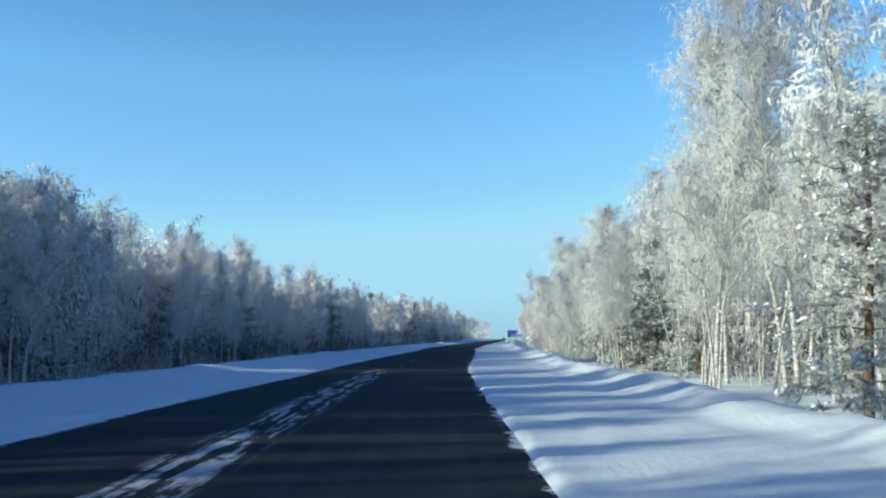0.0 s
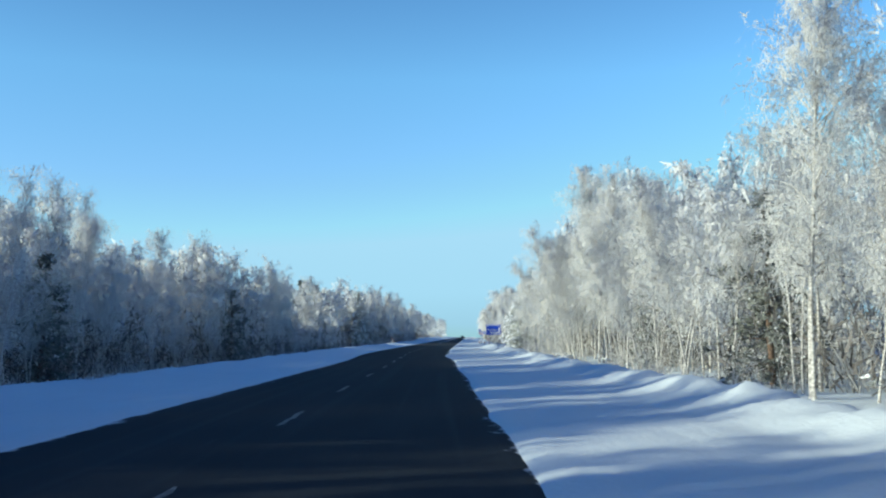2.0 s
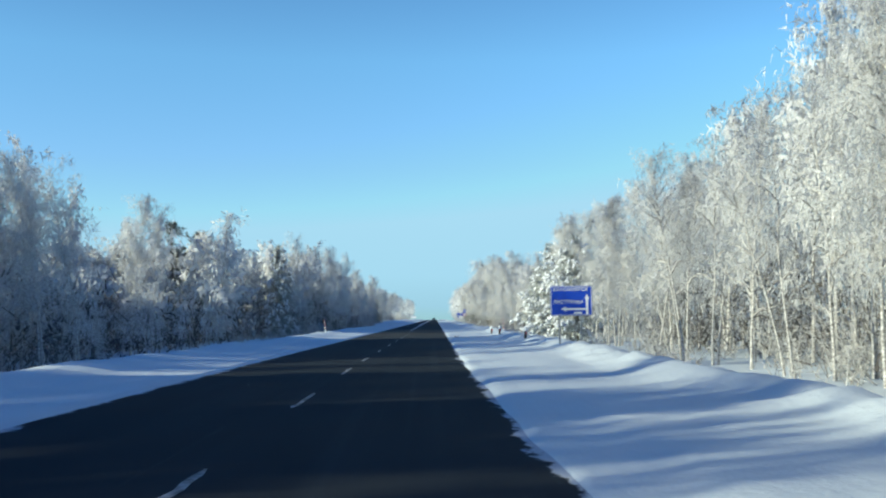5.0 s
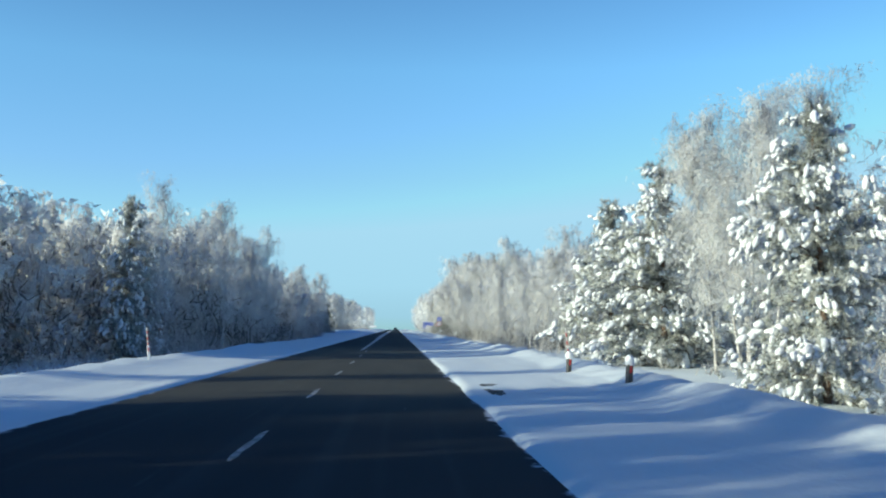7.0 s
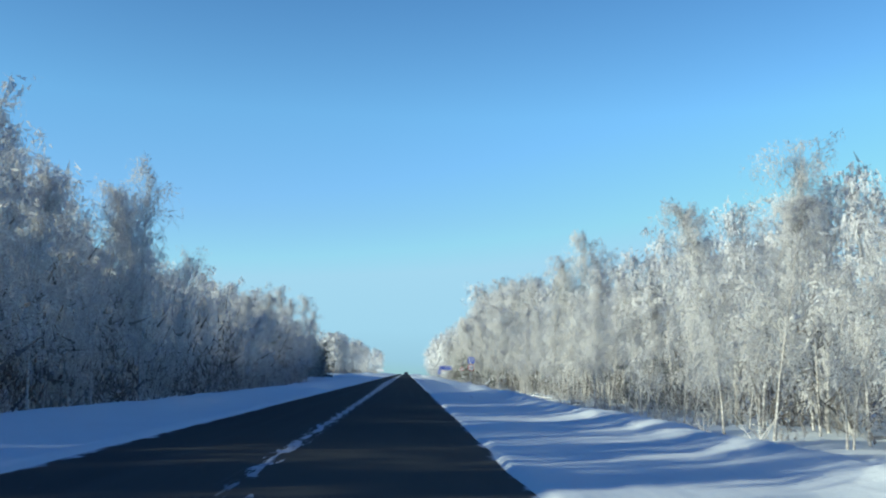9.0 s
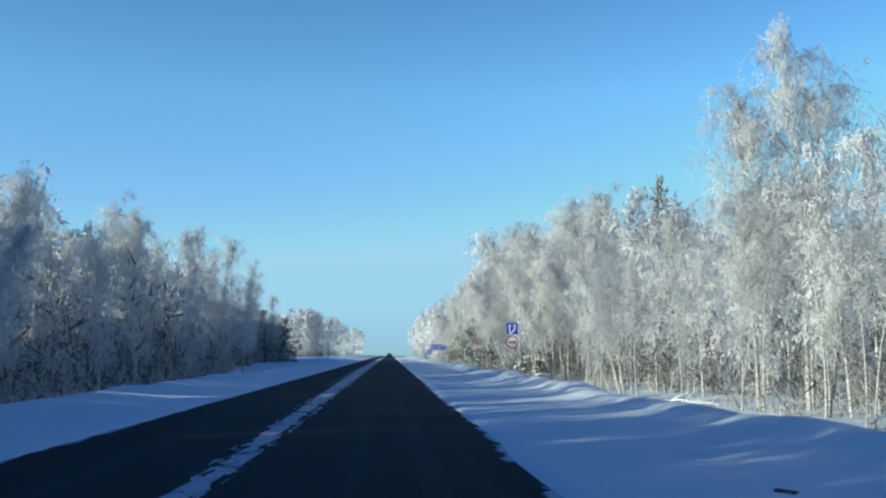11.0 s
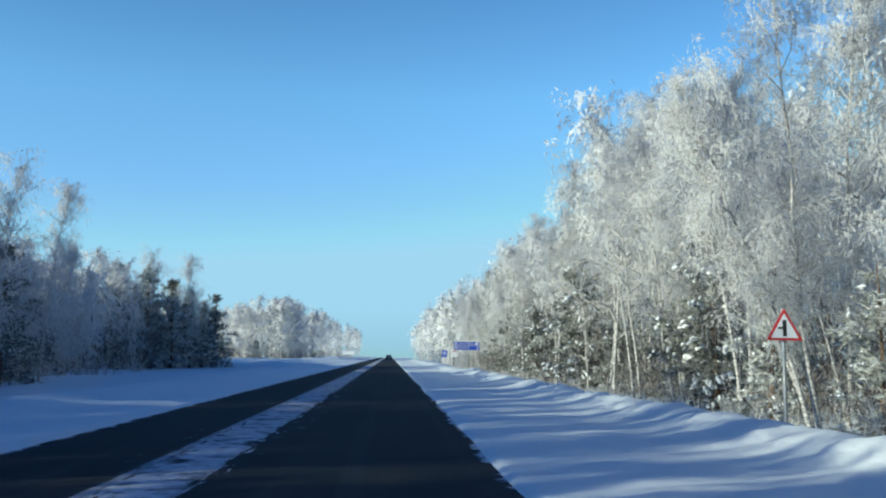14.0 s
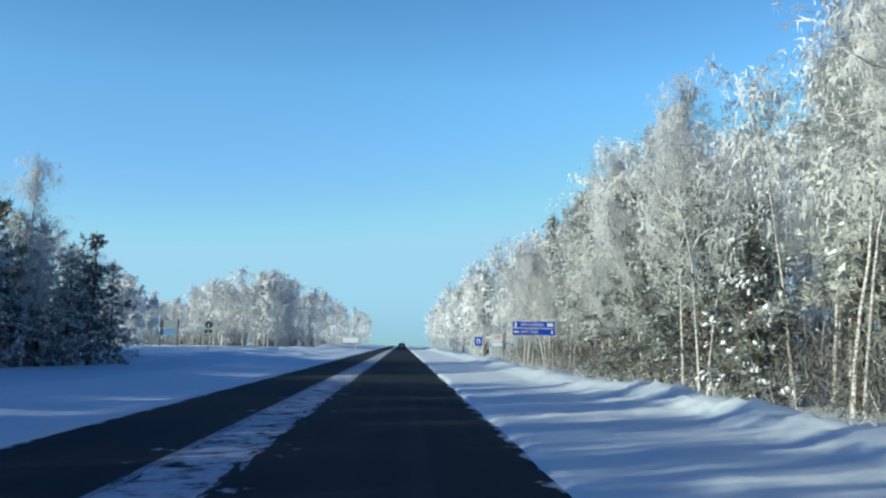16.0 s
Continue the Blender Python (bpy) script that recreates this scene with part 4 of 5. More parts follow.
def wood(name, places, label, kinds, slim=0.8):
    """Many birches joined in one: places of x, y, height."""
    r = np.random.default_rng(len(places))
    bags, normals = (Bag(), Bag()), []
    soft_kinds = []
    for trunk, (v, q, t) in kinds:
        v, t, n = crown_normals(v, t, r, 12.0, slim=slim)
        soft_kinds.append((trunk, (v, q, t), n))
    for x, y, h in places:
        a, scale = r.random() * 6.28, h / 12.0
        rot = np.array([[math.cos(a), math.sin(a), 0], [-math.sin(a), math.cos(a), 0], [0, 0, 1]]) * scale
        at = np.array([x, y, float(ground_height(x, y))])
        kind = soft_kinds[int(r.integers(len(kinds)))]
        for bag, (v, q, t) in zip(bags, kind):
            bag.add(v @ rot + at, q, t)
        normals.append(kind[2] @ (rot / scale))
    th = tagged(new(name), label, "woodland", kind="stuff")
    for part_name, bag, m in zip(("trunks", "crowns"), bags, (BIRCH_BARK, FROST_WOOD)):
        me = bag.mesh(part_name, m)
        if part_name == "crowns":
            set_normals(me, np.concatenate(normals))
        tagged(part_np(part_name, me, th), kind="stuff")


def rows_of(lines, start, stop, place_at):
    """Trees in uneven rows: lines of offset, gap and height factor."""
    out = []
    for off, gap, tall in lines:
        y = start
        while y < stop:
            spot = place_at(off, y, tall)
            if spot:
                out.append(spot)
            y += gap * (0.7 + 0.6 * row.random())
    return out


def right_spot(off, y, tall):
    x = off + row.normal() * 1.2 + float(bend(y)) * 0.75 + 1.5 * float(step(y, 70, 40))
    if 188 < y < 240 and x < (16.2 if y < 213 else 18.5):
        return None
    return x, y, right_top(y) * tall * (0.74 + 0.27 * row.random())


def left_spot(off, y, tall):
    x = left_edge(y) + off + row.normal() * 1.2
    if (209 < y < 240 and x > -20.5) or (418 < y < 448 and x > -23.5):
        return None
    if (sunny(x, y) and x > -20) or (406 < y < 415 and x > -31) or (y > 380 and x < -36) or y > 446:
        return None
    tall *= 1.05 if 236 < y < 345 and off < -5 else 1.0
    tall *= 1.18 if 335 < y < 412 and x < -24 else 1.0
    return x, y, sun_limit(x, y, (left_top(y) - float(ground_height(x, y))) * tall * (0.75 + 0.26 * row.random()))


row = np.random.default_rng(33)
RIGHT_WOOD, LEFT_WOOD = "dense frosted birch wood behind the roadside trees", "shaded frosted birch wood across the road"
wood("birch_wood", rows_of(((15.8, 2.1, 1.0),), 4.0, 338.0, right_spot), RIGHT_WOOD, CLOSE_TREES, 1.0)
wood("birch_wood", rows_of(((16.2, 2.2, 1.0), (19.0, 2.4, 1.04)), 338.0, 480.0, right_spot), "tall bare-stemmed frosted birches behind the pines", HIGH_TREES, 1.0)
wood("birch_wood", rows_of(((19.0, 2.6, 1.04),), 4.0, 338.0, right_spot) + rows_of(((23.0, 3.6, 1.08),), 4.0, 500.0, right_spot), RIGHT_WOOD, FINE_TREES, 1.15)
wood("birch_wood", rows_of(((27.0, 4.2, 0.95), (34.0, 5.6, 0.95)), 4.0, 500.0, right_spot), RIGHT_WOOD, FULL_TREES, 1.7)
wood("birch_wood", rows_of(((-3.0, 2.4, 1.0),), -30.0, 446.0, left_spot), LEFT_WOOD, PLAIN_TREES, 1.3)
# extra rows added to shade the far verge; those before y 19 stay unseen
wood("birch_wood", rows_of(((-1.4, 1.7, 1.0), (-4.4, 1.8, 1.04)), 62.0, 79.0, left_spot) + rows_of(((-1.4, 2.2, 1.0),), 4.0, 19.0, left_spot), LEFT_WOOD, PLAIN_TREES, 1.5)
wood("birch_wood", rows_of(((-5.8, 2.2, 0.92), (-8.8, 2.4, 0.97)), -30.0, 446.0, left_spot), LEFT_WOOD, FULL_TREES, 2.0)
wood("birch_wood", rows_of(((-12.5, 2.4, 0.84), (-18.0, 2.6, 0.90), (-24.0, 2.9, 0.94), (-31.0, 3.4, 0.94), (-40.0, 3.8, 0.94)), -60.0, 446.0, left_spot), "deep shaded birch wood", DENSE_TREES, 3.2)
# birches added mostly out of view, to cast shade over the clearing
places = []
for off in (-42.0, -47.0, -53.0, -60.0):
    y = 386.0
    while y < 536.0:
        places.append((off + 1.3 * row.normal(), y, (6.5 if 480 < y < 516 else 12.5 if y < 440 else 10.0) * (0.8 + 0.3 * row.random())))
        y += 2.6 + 1.6 * row.random()
wood("birch_wood", places, "mostly unseen birch wood added to shade the snowy clearing", DENSE_TREES, 3.2)
places = []
for k in range(200):
    y = 500 + 380 * row.random() ** 1.2
    x = 13.5 + 22 * row.random() ** 1.5
    places.append((x, y, right_top(y) * (0.75 + 0.3 * row.random())))
wood("birch_wood", places, "distant frosted birch wood along the road", FINE_TREES, 1.1)
places = []
for k in range(260):
    if k < 130:
        x, y = -23.5 - 44 * row.random(), 566 + 45 * row.random() ** 1.6
        h = float(np.interp(x, (-64, -48, -38, -30, -23.5), (8.5, 9.5, 13.0, 15.8, 14.5)))
    else:
        y = 580 + 300 * row.random() ** 1.3
        x = float(np.interp(y, (580, 640, 760), (-24.0, -20.0, -15.5))) - 25 * row.random() ** 1.5
        h = float(np.interp(y, (560, 640, 700, 900), (14.5, 13.5, 13.0, 14.0)))
    places.append((x, y, h * (0.78 + 0.26 * row.random())))
wood("birch_wood", places, "sunlit frosted birch grove beyond the snowy clearing", FINE_TREES, 1.3)


def scrub(name, places, label, fine=1.0):
    """Low frosted brushwood: thin arching stems that fan out into twigs."""
    r = np.random.default_rng(5 + len(places))
    bag = Bag()
    for x, y, h in places:
        n = int(r.integers(10, 18))
        z = float(ground_height(x, y))
        foot = np.array([x, y, z - 0.05]) + r.normal(size=(n, 3)) * np.array([0.35, 0.35, 0])
        way = unit(r.normal(size=(n, 3)) * np.array([0.42, 0.42, 0.15]) + np.array([0, 0, 1.0])) * (h * (0.4 + 0.6 * r.random((n, 1))))
        blades(bag, foot, way, fine * (0.030 + 0.02 * r.random(n)), r)
        m = n * 7
        pick = r.integers(n, size=m)
        at = foot[pick] + way[pick] * (0.15 + 0.8 * r.random((m, 1)))
        side = unit(r.normal(size=(m, 3)) * np.array([1, 1, 0.45]) + 0.5 * unit(way[pick]))
        ln = (0.14 + 0.16 * r.random((m, 1))) * h ** 0.6
        blades(bag, at, side * ln, fine * (0.022 + 0.022 * r.random(m)), r)
    tagged(new(name, bag.mesh(name, SCRUB, False)), label, "undergrowth", kind="stuff")


places = []
for k in range(420):
    y = 8 + 500 * row.random()
    x = 10.6 + 9 * row.random() ** 1.1 + float(bend(y)) * 0.75
    if (y < 80 and x < 18.5) or (188 < y < 240 and x < 13):
        continue
    places.append((x, y, 0.7 + 1.9 * row.random() ** 1.5))
scrub("undergrowth", places, "frosted brushwood under the birches")
places = []
for k in range(480):
    y = 12 + 480 * row.random()
    x = 14.2 + 8 * row.random() + float(bend(y)) * 0.75 + 1.2 * float(step(y, 70, 40))
    if (188 < y < 240 and x < 18) or (y > 335 and k % 2):
        continue
    places.append((x, y, 2.2 + 3.0 * row.random()))
scrub("undergrowth", places, "tall grey-brown thicket in the birch wood")
places = []
for k in range(420):
    y = 15 + 430 * row.random()
    x = left_edge(y) + 1.5 - 5 * row.random()
    if 406 < y < 415 or sunny(x, y):
        continue
    places.append((x, y, 1.2 + 2.8 * row.random() ** 1.5))
scrub("undergrowth", places, "shaded brushwood at the edge of the wood")
places = []
for k in range(150):
    if k < 100:
        places.append((-22.5 - 48 * row.random(), 585 + 40 * row.random(), 3.0 + 3.0 * row.random()))
    else:
        y = 600 + 260 * row.random()
        places.append((float(np.interp(y, (580, 640, 760), (-25.0, -21.0, -17.0))) - 14 * row.random(), y, 3.0 + 3.0 * row.random()))
scrub("undergrowth", places, "frosted thicket under the far birch grove", 7.0)


def understory(name, places, label, fine=1.0):
    """The inside of the wood: bare saplings and dead twigs with little frost, in colours darkened for shade."""
    r = np.random.default_rng(3 + len(places))
    bag = Bag()
    for x, y, h in places:
        n = int(r.integers(45, 75) / fine)
        z = float(ground_height(x, y))
        up = r.random(n) ** 1.15
        at = np.array([x, y, z]) + np.stack([r.normal(size=n) * 0.9, r.normal(size=n) * 0.9, up * h], -1)
        way = unit(r.normal(size=(n, 3)) * 0.75 + np.array([0, 0, 1.0])) * (0.5 + 0.8 * r.random((n, 1)))
        blades(bag, at, way * fine ** 0.4, fine * (0.08 + 0.12 * r.random(n)), r)
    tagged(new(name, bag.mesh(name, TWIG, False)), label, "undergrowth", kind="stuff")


def understory_rows(rows, start, stop, gap, edge, low, more, skip):
    out = []
    for off in rows:
        y = start
        while y < stop:
            x = edge(y) + off + row.normal() * 0.8
            if not skip(x, y):
                out.append((x, y, sun_limit(x, y, low + more * row.random())))
            y += gap * (0.6 + 0.8 * row.random())
    return out


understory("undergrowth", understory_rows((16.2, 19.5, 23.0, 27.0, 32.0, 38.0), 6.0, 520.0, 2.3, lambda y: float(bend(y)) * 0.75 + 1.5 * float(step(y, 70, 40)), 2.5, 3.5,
                                          lambda x, y: 188 < y < 240 and x < 19), "bare grey twigs that deepen the shade in the birch wood")
understory("undergrowth", understory_rows((13.8, 15.0), 335.0, 490.0, 2.4, lambda y: 0.0, 1.5, 2.5, lambda x, y: False), "bare brush, dark to deepen the shade under the pines", 0.36)
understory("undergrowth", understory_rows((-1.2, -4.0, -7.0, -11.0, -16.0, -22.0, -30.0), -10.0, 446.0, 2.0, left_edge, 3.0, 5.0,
                                          lambda x, y: (sunny(x, y) and x > -21) or (406 < y < 415 and x > -31) or (y > 380 and x < -36) or (205 < y < 238 and x > -20.5)), "bare twigs, dark to deepen the shade across the road")


def build_fallen_branch(x, y, length, turn, arch, seed):
    """A broken birch limb lying at the edge of the wood, with snow along its back."""
    r = np.random.default_rng(seed)
    th = empty_thing("fallen_branch", "snow-covered fallen birch branch under the trees", "fallen branch")
    th.matrix_basis = pose(x, y, float(ground_height(x, y)), 0, 0, turn)
    bark, snow = Bag(), Bag()
    q = np.linspace(0, 1, 8)
    spine = np.stack([length * (q - 0.5), 0.12 * length * np.sin(q * 4 + seed), 0.05 + 0.6 * arch * np.sin(np.pi * q ** 0.8)], -1) + r.normal(size=(8, 3)) * 0.03
    tube(bark, spine, 0.07 * (1.1 - 0.8 * q), 6)
    tube(snow, spine + np.array([0, 0, 0.055]), (0.065 - 0.03 * q) * (0.7 + 0.6 * r.random(8)), 7)
    for i in range(7):
        f = 0.25 + 0.7 * r.random()
        p0 = np.array([np.interp(f, q, spine[:, a]) for a in range(3)])
        way = unit(np.array([0.8, r.normal(), 0.5 + 0.5 * r.random()])) * length * (0.15 + 0.25 * r.random())
        k = np.linspace(0, 1, 4)
        twig = p0 + way * k[:, None] - np.array([0, 0, 0.25]) * (k ** 2)[:, None]
        tube(bark, twig, 0.022 * (1.1 - k), 4)
        tube(snow, twig + np.array([0, 0, 0.025]), 0.04 * (1.15 - k), 5)
    part_np("limb", bark.mesh("limb", BIRCH_BARK), th)
    part_np("snow_load", snow.mesh("snow_load", SNOW_LUMP), th, "soft white snow lying on the limb")


for i, (x, y, ln, turn, arch) in enumerate(((11.4, 122.5, 2.4, 20, 0.65), (11.6, 353.0, 2.8, -25, 0.5), (13.2, 113.0, 2.0, 60, 0.4), (11.8, 300.5, 2.6, 10, 0.25), (12.2, 284.0, 2.2, 75, 0.35), (12.6, 340.0, 1.8, -40, 0.4), (12.0, 134.0, 2.2, -15, 0.5))):
    build_fallen_branch(x, y, ln, turn, arch, 60 + i)


# ---------------------------------------------------------------- road signs
def box_bm(sx, sy, sz, at=(0, 0, 0), edge=0.004):
    bm = bmesh.new()
    bmesh.ops.create_cube(bm, size=1, matrix=Matrix.Translation(at) @ Matrix.Diagonal((sx, sy, sz, 1)))
    if edge:
        bmesh.ops.bevel(bm, geom=bm.edges[:], offset=edge, segments=1, affect="EDGES")
    return bm


def pole_bm(radius, low, high, x=0.0, y=0.0, sides=14):
    bm = bmesh.new()
    bmesh.ops.create_cone(bm, cap_ends=True, segments=sides, radius1=radius, radius2=radius, depth=high - low, matrix=Matrix.Translation((x, y, (low + high) / 2)))
    return bm


def plate_bm(outline, thick, y):
    """A flat plate with the outline (x, z), its face at y towards -y."""
    bm = bmesh.new()
    front = [bm.verts.new((x, y, z)) for x, z in outline]
    back = [bm.verts.new((x, y + thick, z)) for x, z in outline]
    bm.faces.new(front)
    bm.faces.new(back[::-1])
    for i in range(len(front)):
        j = (i + 1) % len(front)
        bm.faces.new((front[j], front[i], back[i], back[j]))
    bmesh.ops.recalc_face_normals(bm, faces=bm.faces[:])
    return bm


def rounded(w, h, r, cx=0.0, cz=0.0):
    out = []
    for sx, sz, a0 in ((1, 1, 0), (-1, 1, 90), (-1, -1, 180), (1, -1, 270)):
        for k in range(5):
            a = radians(a0 + k * 22.5)
            out.append((cx + sx * (w / 2 - r) + r * math.cos(a), cz + sz * (h / 2 - r) + r * math.sin(a)))
    return out


def disc(r, cz=0.0, cx=0.0, n=32):
    return [(cx + r * math.cos(k * 2 * math.pi / n), cz + r * math.sin(k * 2 * math.pi / n)) for k in range(n)]


def frame_of(w, h, cz, band, cx=0.0):
    """Four thin strips round a panel."""
    return [[(cx - w / 2, cz + h / 2), (cx - w / 2, cz + h / 2 - band), (cx + w / 2, cz + h / 2 - band), (cx + w / 2, cz + h / 2)],
            [(cx - w / 2, cz - h / 2 + band), (cx - w / 2, cz - h / 2), (cx + w / 2, cz - h / 2), (cx + w / 2, cz - h / 2 + band)],
            [(cx - w / 2, cz + h / 2 - band), (cx - w / 2, cz - h / 2 + band), (cx - w / 2 + band, cz - h / 2 + band), (cx - w / 2 + band, cz + h / 2 - band)],
            [(cx + w / 2 - band, cz + h / 2 - band), (cx + w / 2 - band, cz - h / 2 + band), (cx + w / 2, cz - h / 2 + band), (cx + w / 2, cz + h / 2 - band)]]


def plates(outlines, thick, y):
    bm = bmesh.new()
    for o in outlines:
        one = plate_bm(o, thick, y)
        me = bpy.data.meshes.new("piece")
        one.to_mesh(me)
        one.free()
        bm.from_mesh(me)
        bpy.data.meshes.remove(me)
    return bm


def lettering(text, width, height, at, material, parent):
    """Raised lettering, fitted into a width and a cap height, facing -y, its left foot at `at`."""
    cu = bpy.data.curves.new("lettering", "FONT")
    cu.body, cu.size, cu.extrude, cu.offset = text, 1.0, 0.0, 0.016
    cu.space_character = 1.14
    ob = bpy.data.objects.new("lettering", cu)
    scene.collection.objects.link(ob)
    me = bpy.data.meshes.new_from_object(ob.evaluated_get(bpy.context.evaluated_depsgraph_get()))
    bpy.data.objects.remove(ob)
    n = len(me.vertices)
    if n == 0:
        return None
    co = np.zeros(n * 3, np.float32)
    me.vertices.foreach_get("co", co)
    co = co.reshape(-1, 3)
    lo, hi = co.min(0), co.max(0)
    out = np.zeros_like(co)
    out[:, 0] = at[0] + (co[:, 0] - lo[0]) * width / (hi[0] - lo[0])
    out[:, 1] = at[1]
    out[:, 2] = at[2] + (co[:, 1] - lo[1]) * height / (hi[1] - lo[1])
    me.vertices.foreach_set("co", out.ravel())
    me.update()
    me.name = "lettering"
    me.materials.clear()
    me.materials.append(material)
    return part_np("lettering", me, parent)


def sign_thing(name, x, y, label, category="road sign", turn=0.0):
    th = empty_thing(name, label, category)
    th.matrix_basis = pose(x, y, float(ground_height(x, y)), 0, 0, turn)
    return th


def arrow_outline(x0, z0, x1, z1, w, head_w, head_l):
    d = Vector((x1 - x0, z1 - z0))
    ln = d.length
    d.normalize()
    s = Vector((-d.y, d.x))
    a, b = Vector((x0, z0)), Vector((x0, z0)) + d * (ln - head_l)
    tip = Vector((x1, z1))
    return [tuple(v) for v in (a + s * w / 2, a - s * w / 2, b - s * w / 2, b - s * head_w / 2, tip, b + s * head_w / 2, b + s * w / 2)]


# direction board before the junction
bx, by = 6.6, 161.5
th = sign_thing("direction_sign", bx, by, "blue direction board with white town names and arrows on two posts")
g = float(ground_height(bx, by))
low, high = 1.50 - g, 2.79 - g
mid, tall, wide = (low + high) / 2, high - low, 1.80
panel = part("panel", plate_bm(rounded(wide, tall, 0.05, 0, mid), 0.03, 0.0), SIGN_BLUE, th)
part("border", plates(frame_of(wide - 0.04, tall - 0.04, mid, 0.022), 0.004, -0.005), SIGN_WHITE, panel, "thin white border")
lettering("КРАСНОЯРСК", 1.50, 0.17, (-0.77, -0.007, high - 0.24), SIGN_WHITE, panel)
lettering("ЛИСТВЯНКА", 1.30, 0.17, (-0.78, -0.007, mid - 0.14), SIGN_WHITE, panel)
part("arrow", plate_bm(arrow_outline(0.68, low + 0.05, 0.68, mid + 0.29, 0.105, 0.22, 0.22), 0.004, -0.006), SIGN_WHITE, panel)
part("arrow", plate_bm(arrow_outline(0.63, low + 0.28, -0.45, low + 0.28, 0.095, 0.22, 0.22), 0.004, -0.006), SIGN_WHITE, panel)
part("bar", plate_bm([(0.10, low + 0.16), (0.10, low + 0.07), (0.46, low + 0.07), (0.46, low + 0.16)], 0.004, -0.006), SIGN_WHITE, panel, "small unreadable white figures")
for px in (-0.52, 0.42):
    part("post", pole_bm(0.038, -0.4, high - 0.06, px, 0.075), STEEL, th)

# lane sign with the no-overtaking disc below it
bx, by = 6.84, 315.9
th = sign_thing("lane_sign", bx, by, "blue square lane sign above a round red-ringed no-overtaking sign")
g = float(ground_height(bx, by))
sq = part("square_plate", plate_bm(rounded(0.70, 0.70, 0.05, 0, 2.83 - g), 0.025, 0.0), SIGN_BLUE, th)
part("border", plates(frame_of(0.68, 0.68, 2.83 - g, 0.014), 0.004, -0.005), SIGN_WHITE, sq)
part("arrow", plate_bm(arrow_outline(-0.13, 2.54 - g, -0.15, 3.10 - g, 0.085, 0.19, 0.14), 0.004, -0.006), SIGN_WHITE, sq)
part("arrow", plates([[(-0.15, 2.53 - g), (-0.03, 2.53 - g), (0.19, 2.78 - g), (0.19, 2.98 - g), (0.11, 2.98 - g), (0.11, 2.82 - g)],
                      [(0.06, 2.97 - g), (0.24, 2.97 - g), (0.15, 3.11 - g)]], 0.004, -0.008), SIGN_WHITE, sq)
for k in range(3):
    part("dash", plate_bm([(-0.008, 3.15 - g - 0.10 * k), (-0.008, 3.09 - g - 0.10 * k), (0.012, 3.09 - g - 0.10 * k), (0.012, 3.15 - g - 0.10 * k)], 0.004, -0.006), SIGN_WHITE, sq)
cz = 2.07 - g
ro = part("round_plate", plate_bm(disc(0.35, cz), 0.025, 0.0), SIGN_RED, th, "red-ringed white disc with two cars")
part("white_field", plate_bm(disc(0.285, cz), 0.004, -0.005), SIGN_WHITE, ro)
for cx, m, nm in ((-0.12, SIGN_RED, "red_car"), (0.12, SIGN_BLACK, "black_car")):
    part(nm, plates([[(cx - 0.095, cz - 0.045), (cx + 0.095, cz - 0.045), (cx + 0.10, cz + 0.03), (cx - 0.10, cz + 0.03)],
                     [(cx - 0.075, cz + 0.03), (cx - 0.062, cz + 0.03), (cx - 0.045, cz + 0.085), (cx - 0.055, cz + 0.095)],
                     [(cx + 0.062, cz + 0.03), (cx + 0.075, cz + 0.03), (cx + 0.055, cz + 0.095), (cx + 0.045, cz + 0.085)],
                     [(cx - 0.055, cz + 0.080), (cx + 0.055, cz + 0.080), (cx + 0.052, cz + 0.097), (cx - 0.052, cz + 0.097)],
                     [(cx - 0.085, cz - 0.085), (cx - 0.045, cz - 0.085), (cx - 0.045, cz - 0.045), (cx - 0.085, cz - 0.045)],
                     [(cx + 0.045, cz - 0.085), (cx + 0.085, cz - 0.085), (cx + 0.085, cz - 0.045), (cx + 0.045, cz - 0.045)]], 0.003, -0.008), m, ro)
part("post", pole_bm(0.038, -0.4, 3.12 - g, 0.01, 0.07), STEEL, th)

# warning triangle
bx, by = 7.93, 350.8
th = sign_thing("warning_sign", bx, by, "red-bordered white warning triangle with a black side-road mark")
g = float(ground_height(bx, by))
zc = 2.02 - g


def triangle(side, cz):
    h = side * 0.866
    return [(-side / 2, cz - h / 3), (side / 2, cz - h / 3), (0, cz + 2 * h / 3)]


tp = part("triangle_plate", plate_bm(triangle(0.73, zc), 0.025, 0.0), SIGN_RED, th, "red triangular plate")
part("white_field", plate_bm(triangle(0.56, zc), 0.004, -0.005), SIGN_WHITE, tp)
part("road_mark", plates([[(-0.04, zc + 0.19), (-0.04, zc - 0.13), (0.04, zc - 0.13), (0.04, zc + 0.19)], [(-0.13, zc + 0.055), (-0.13, zc + 0.01), (-0.042, zc + 0.01), (-0.042, zc + 0.055)]], 0.004, -0.008), SIGN_BLACK, tp)
part("post", pole_bm(0.038, -0.4, zc + 0.4, 0.0, 0.07), STEEL, th)

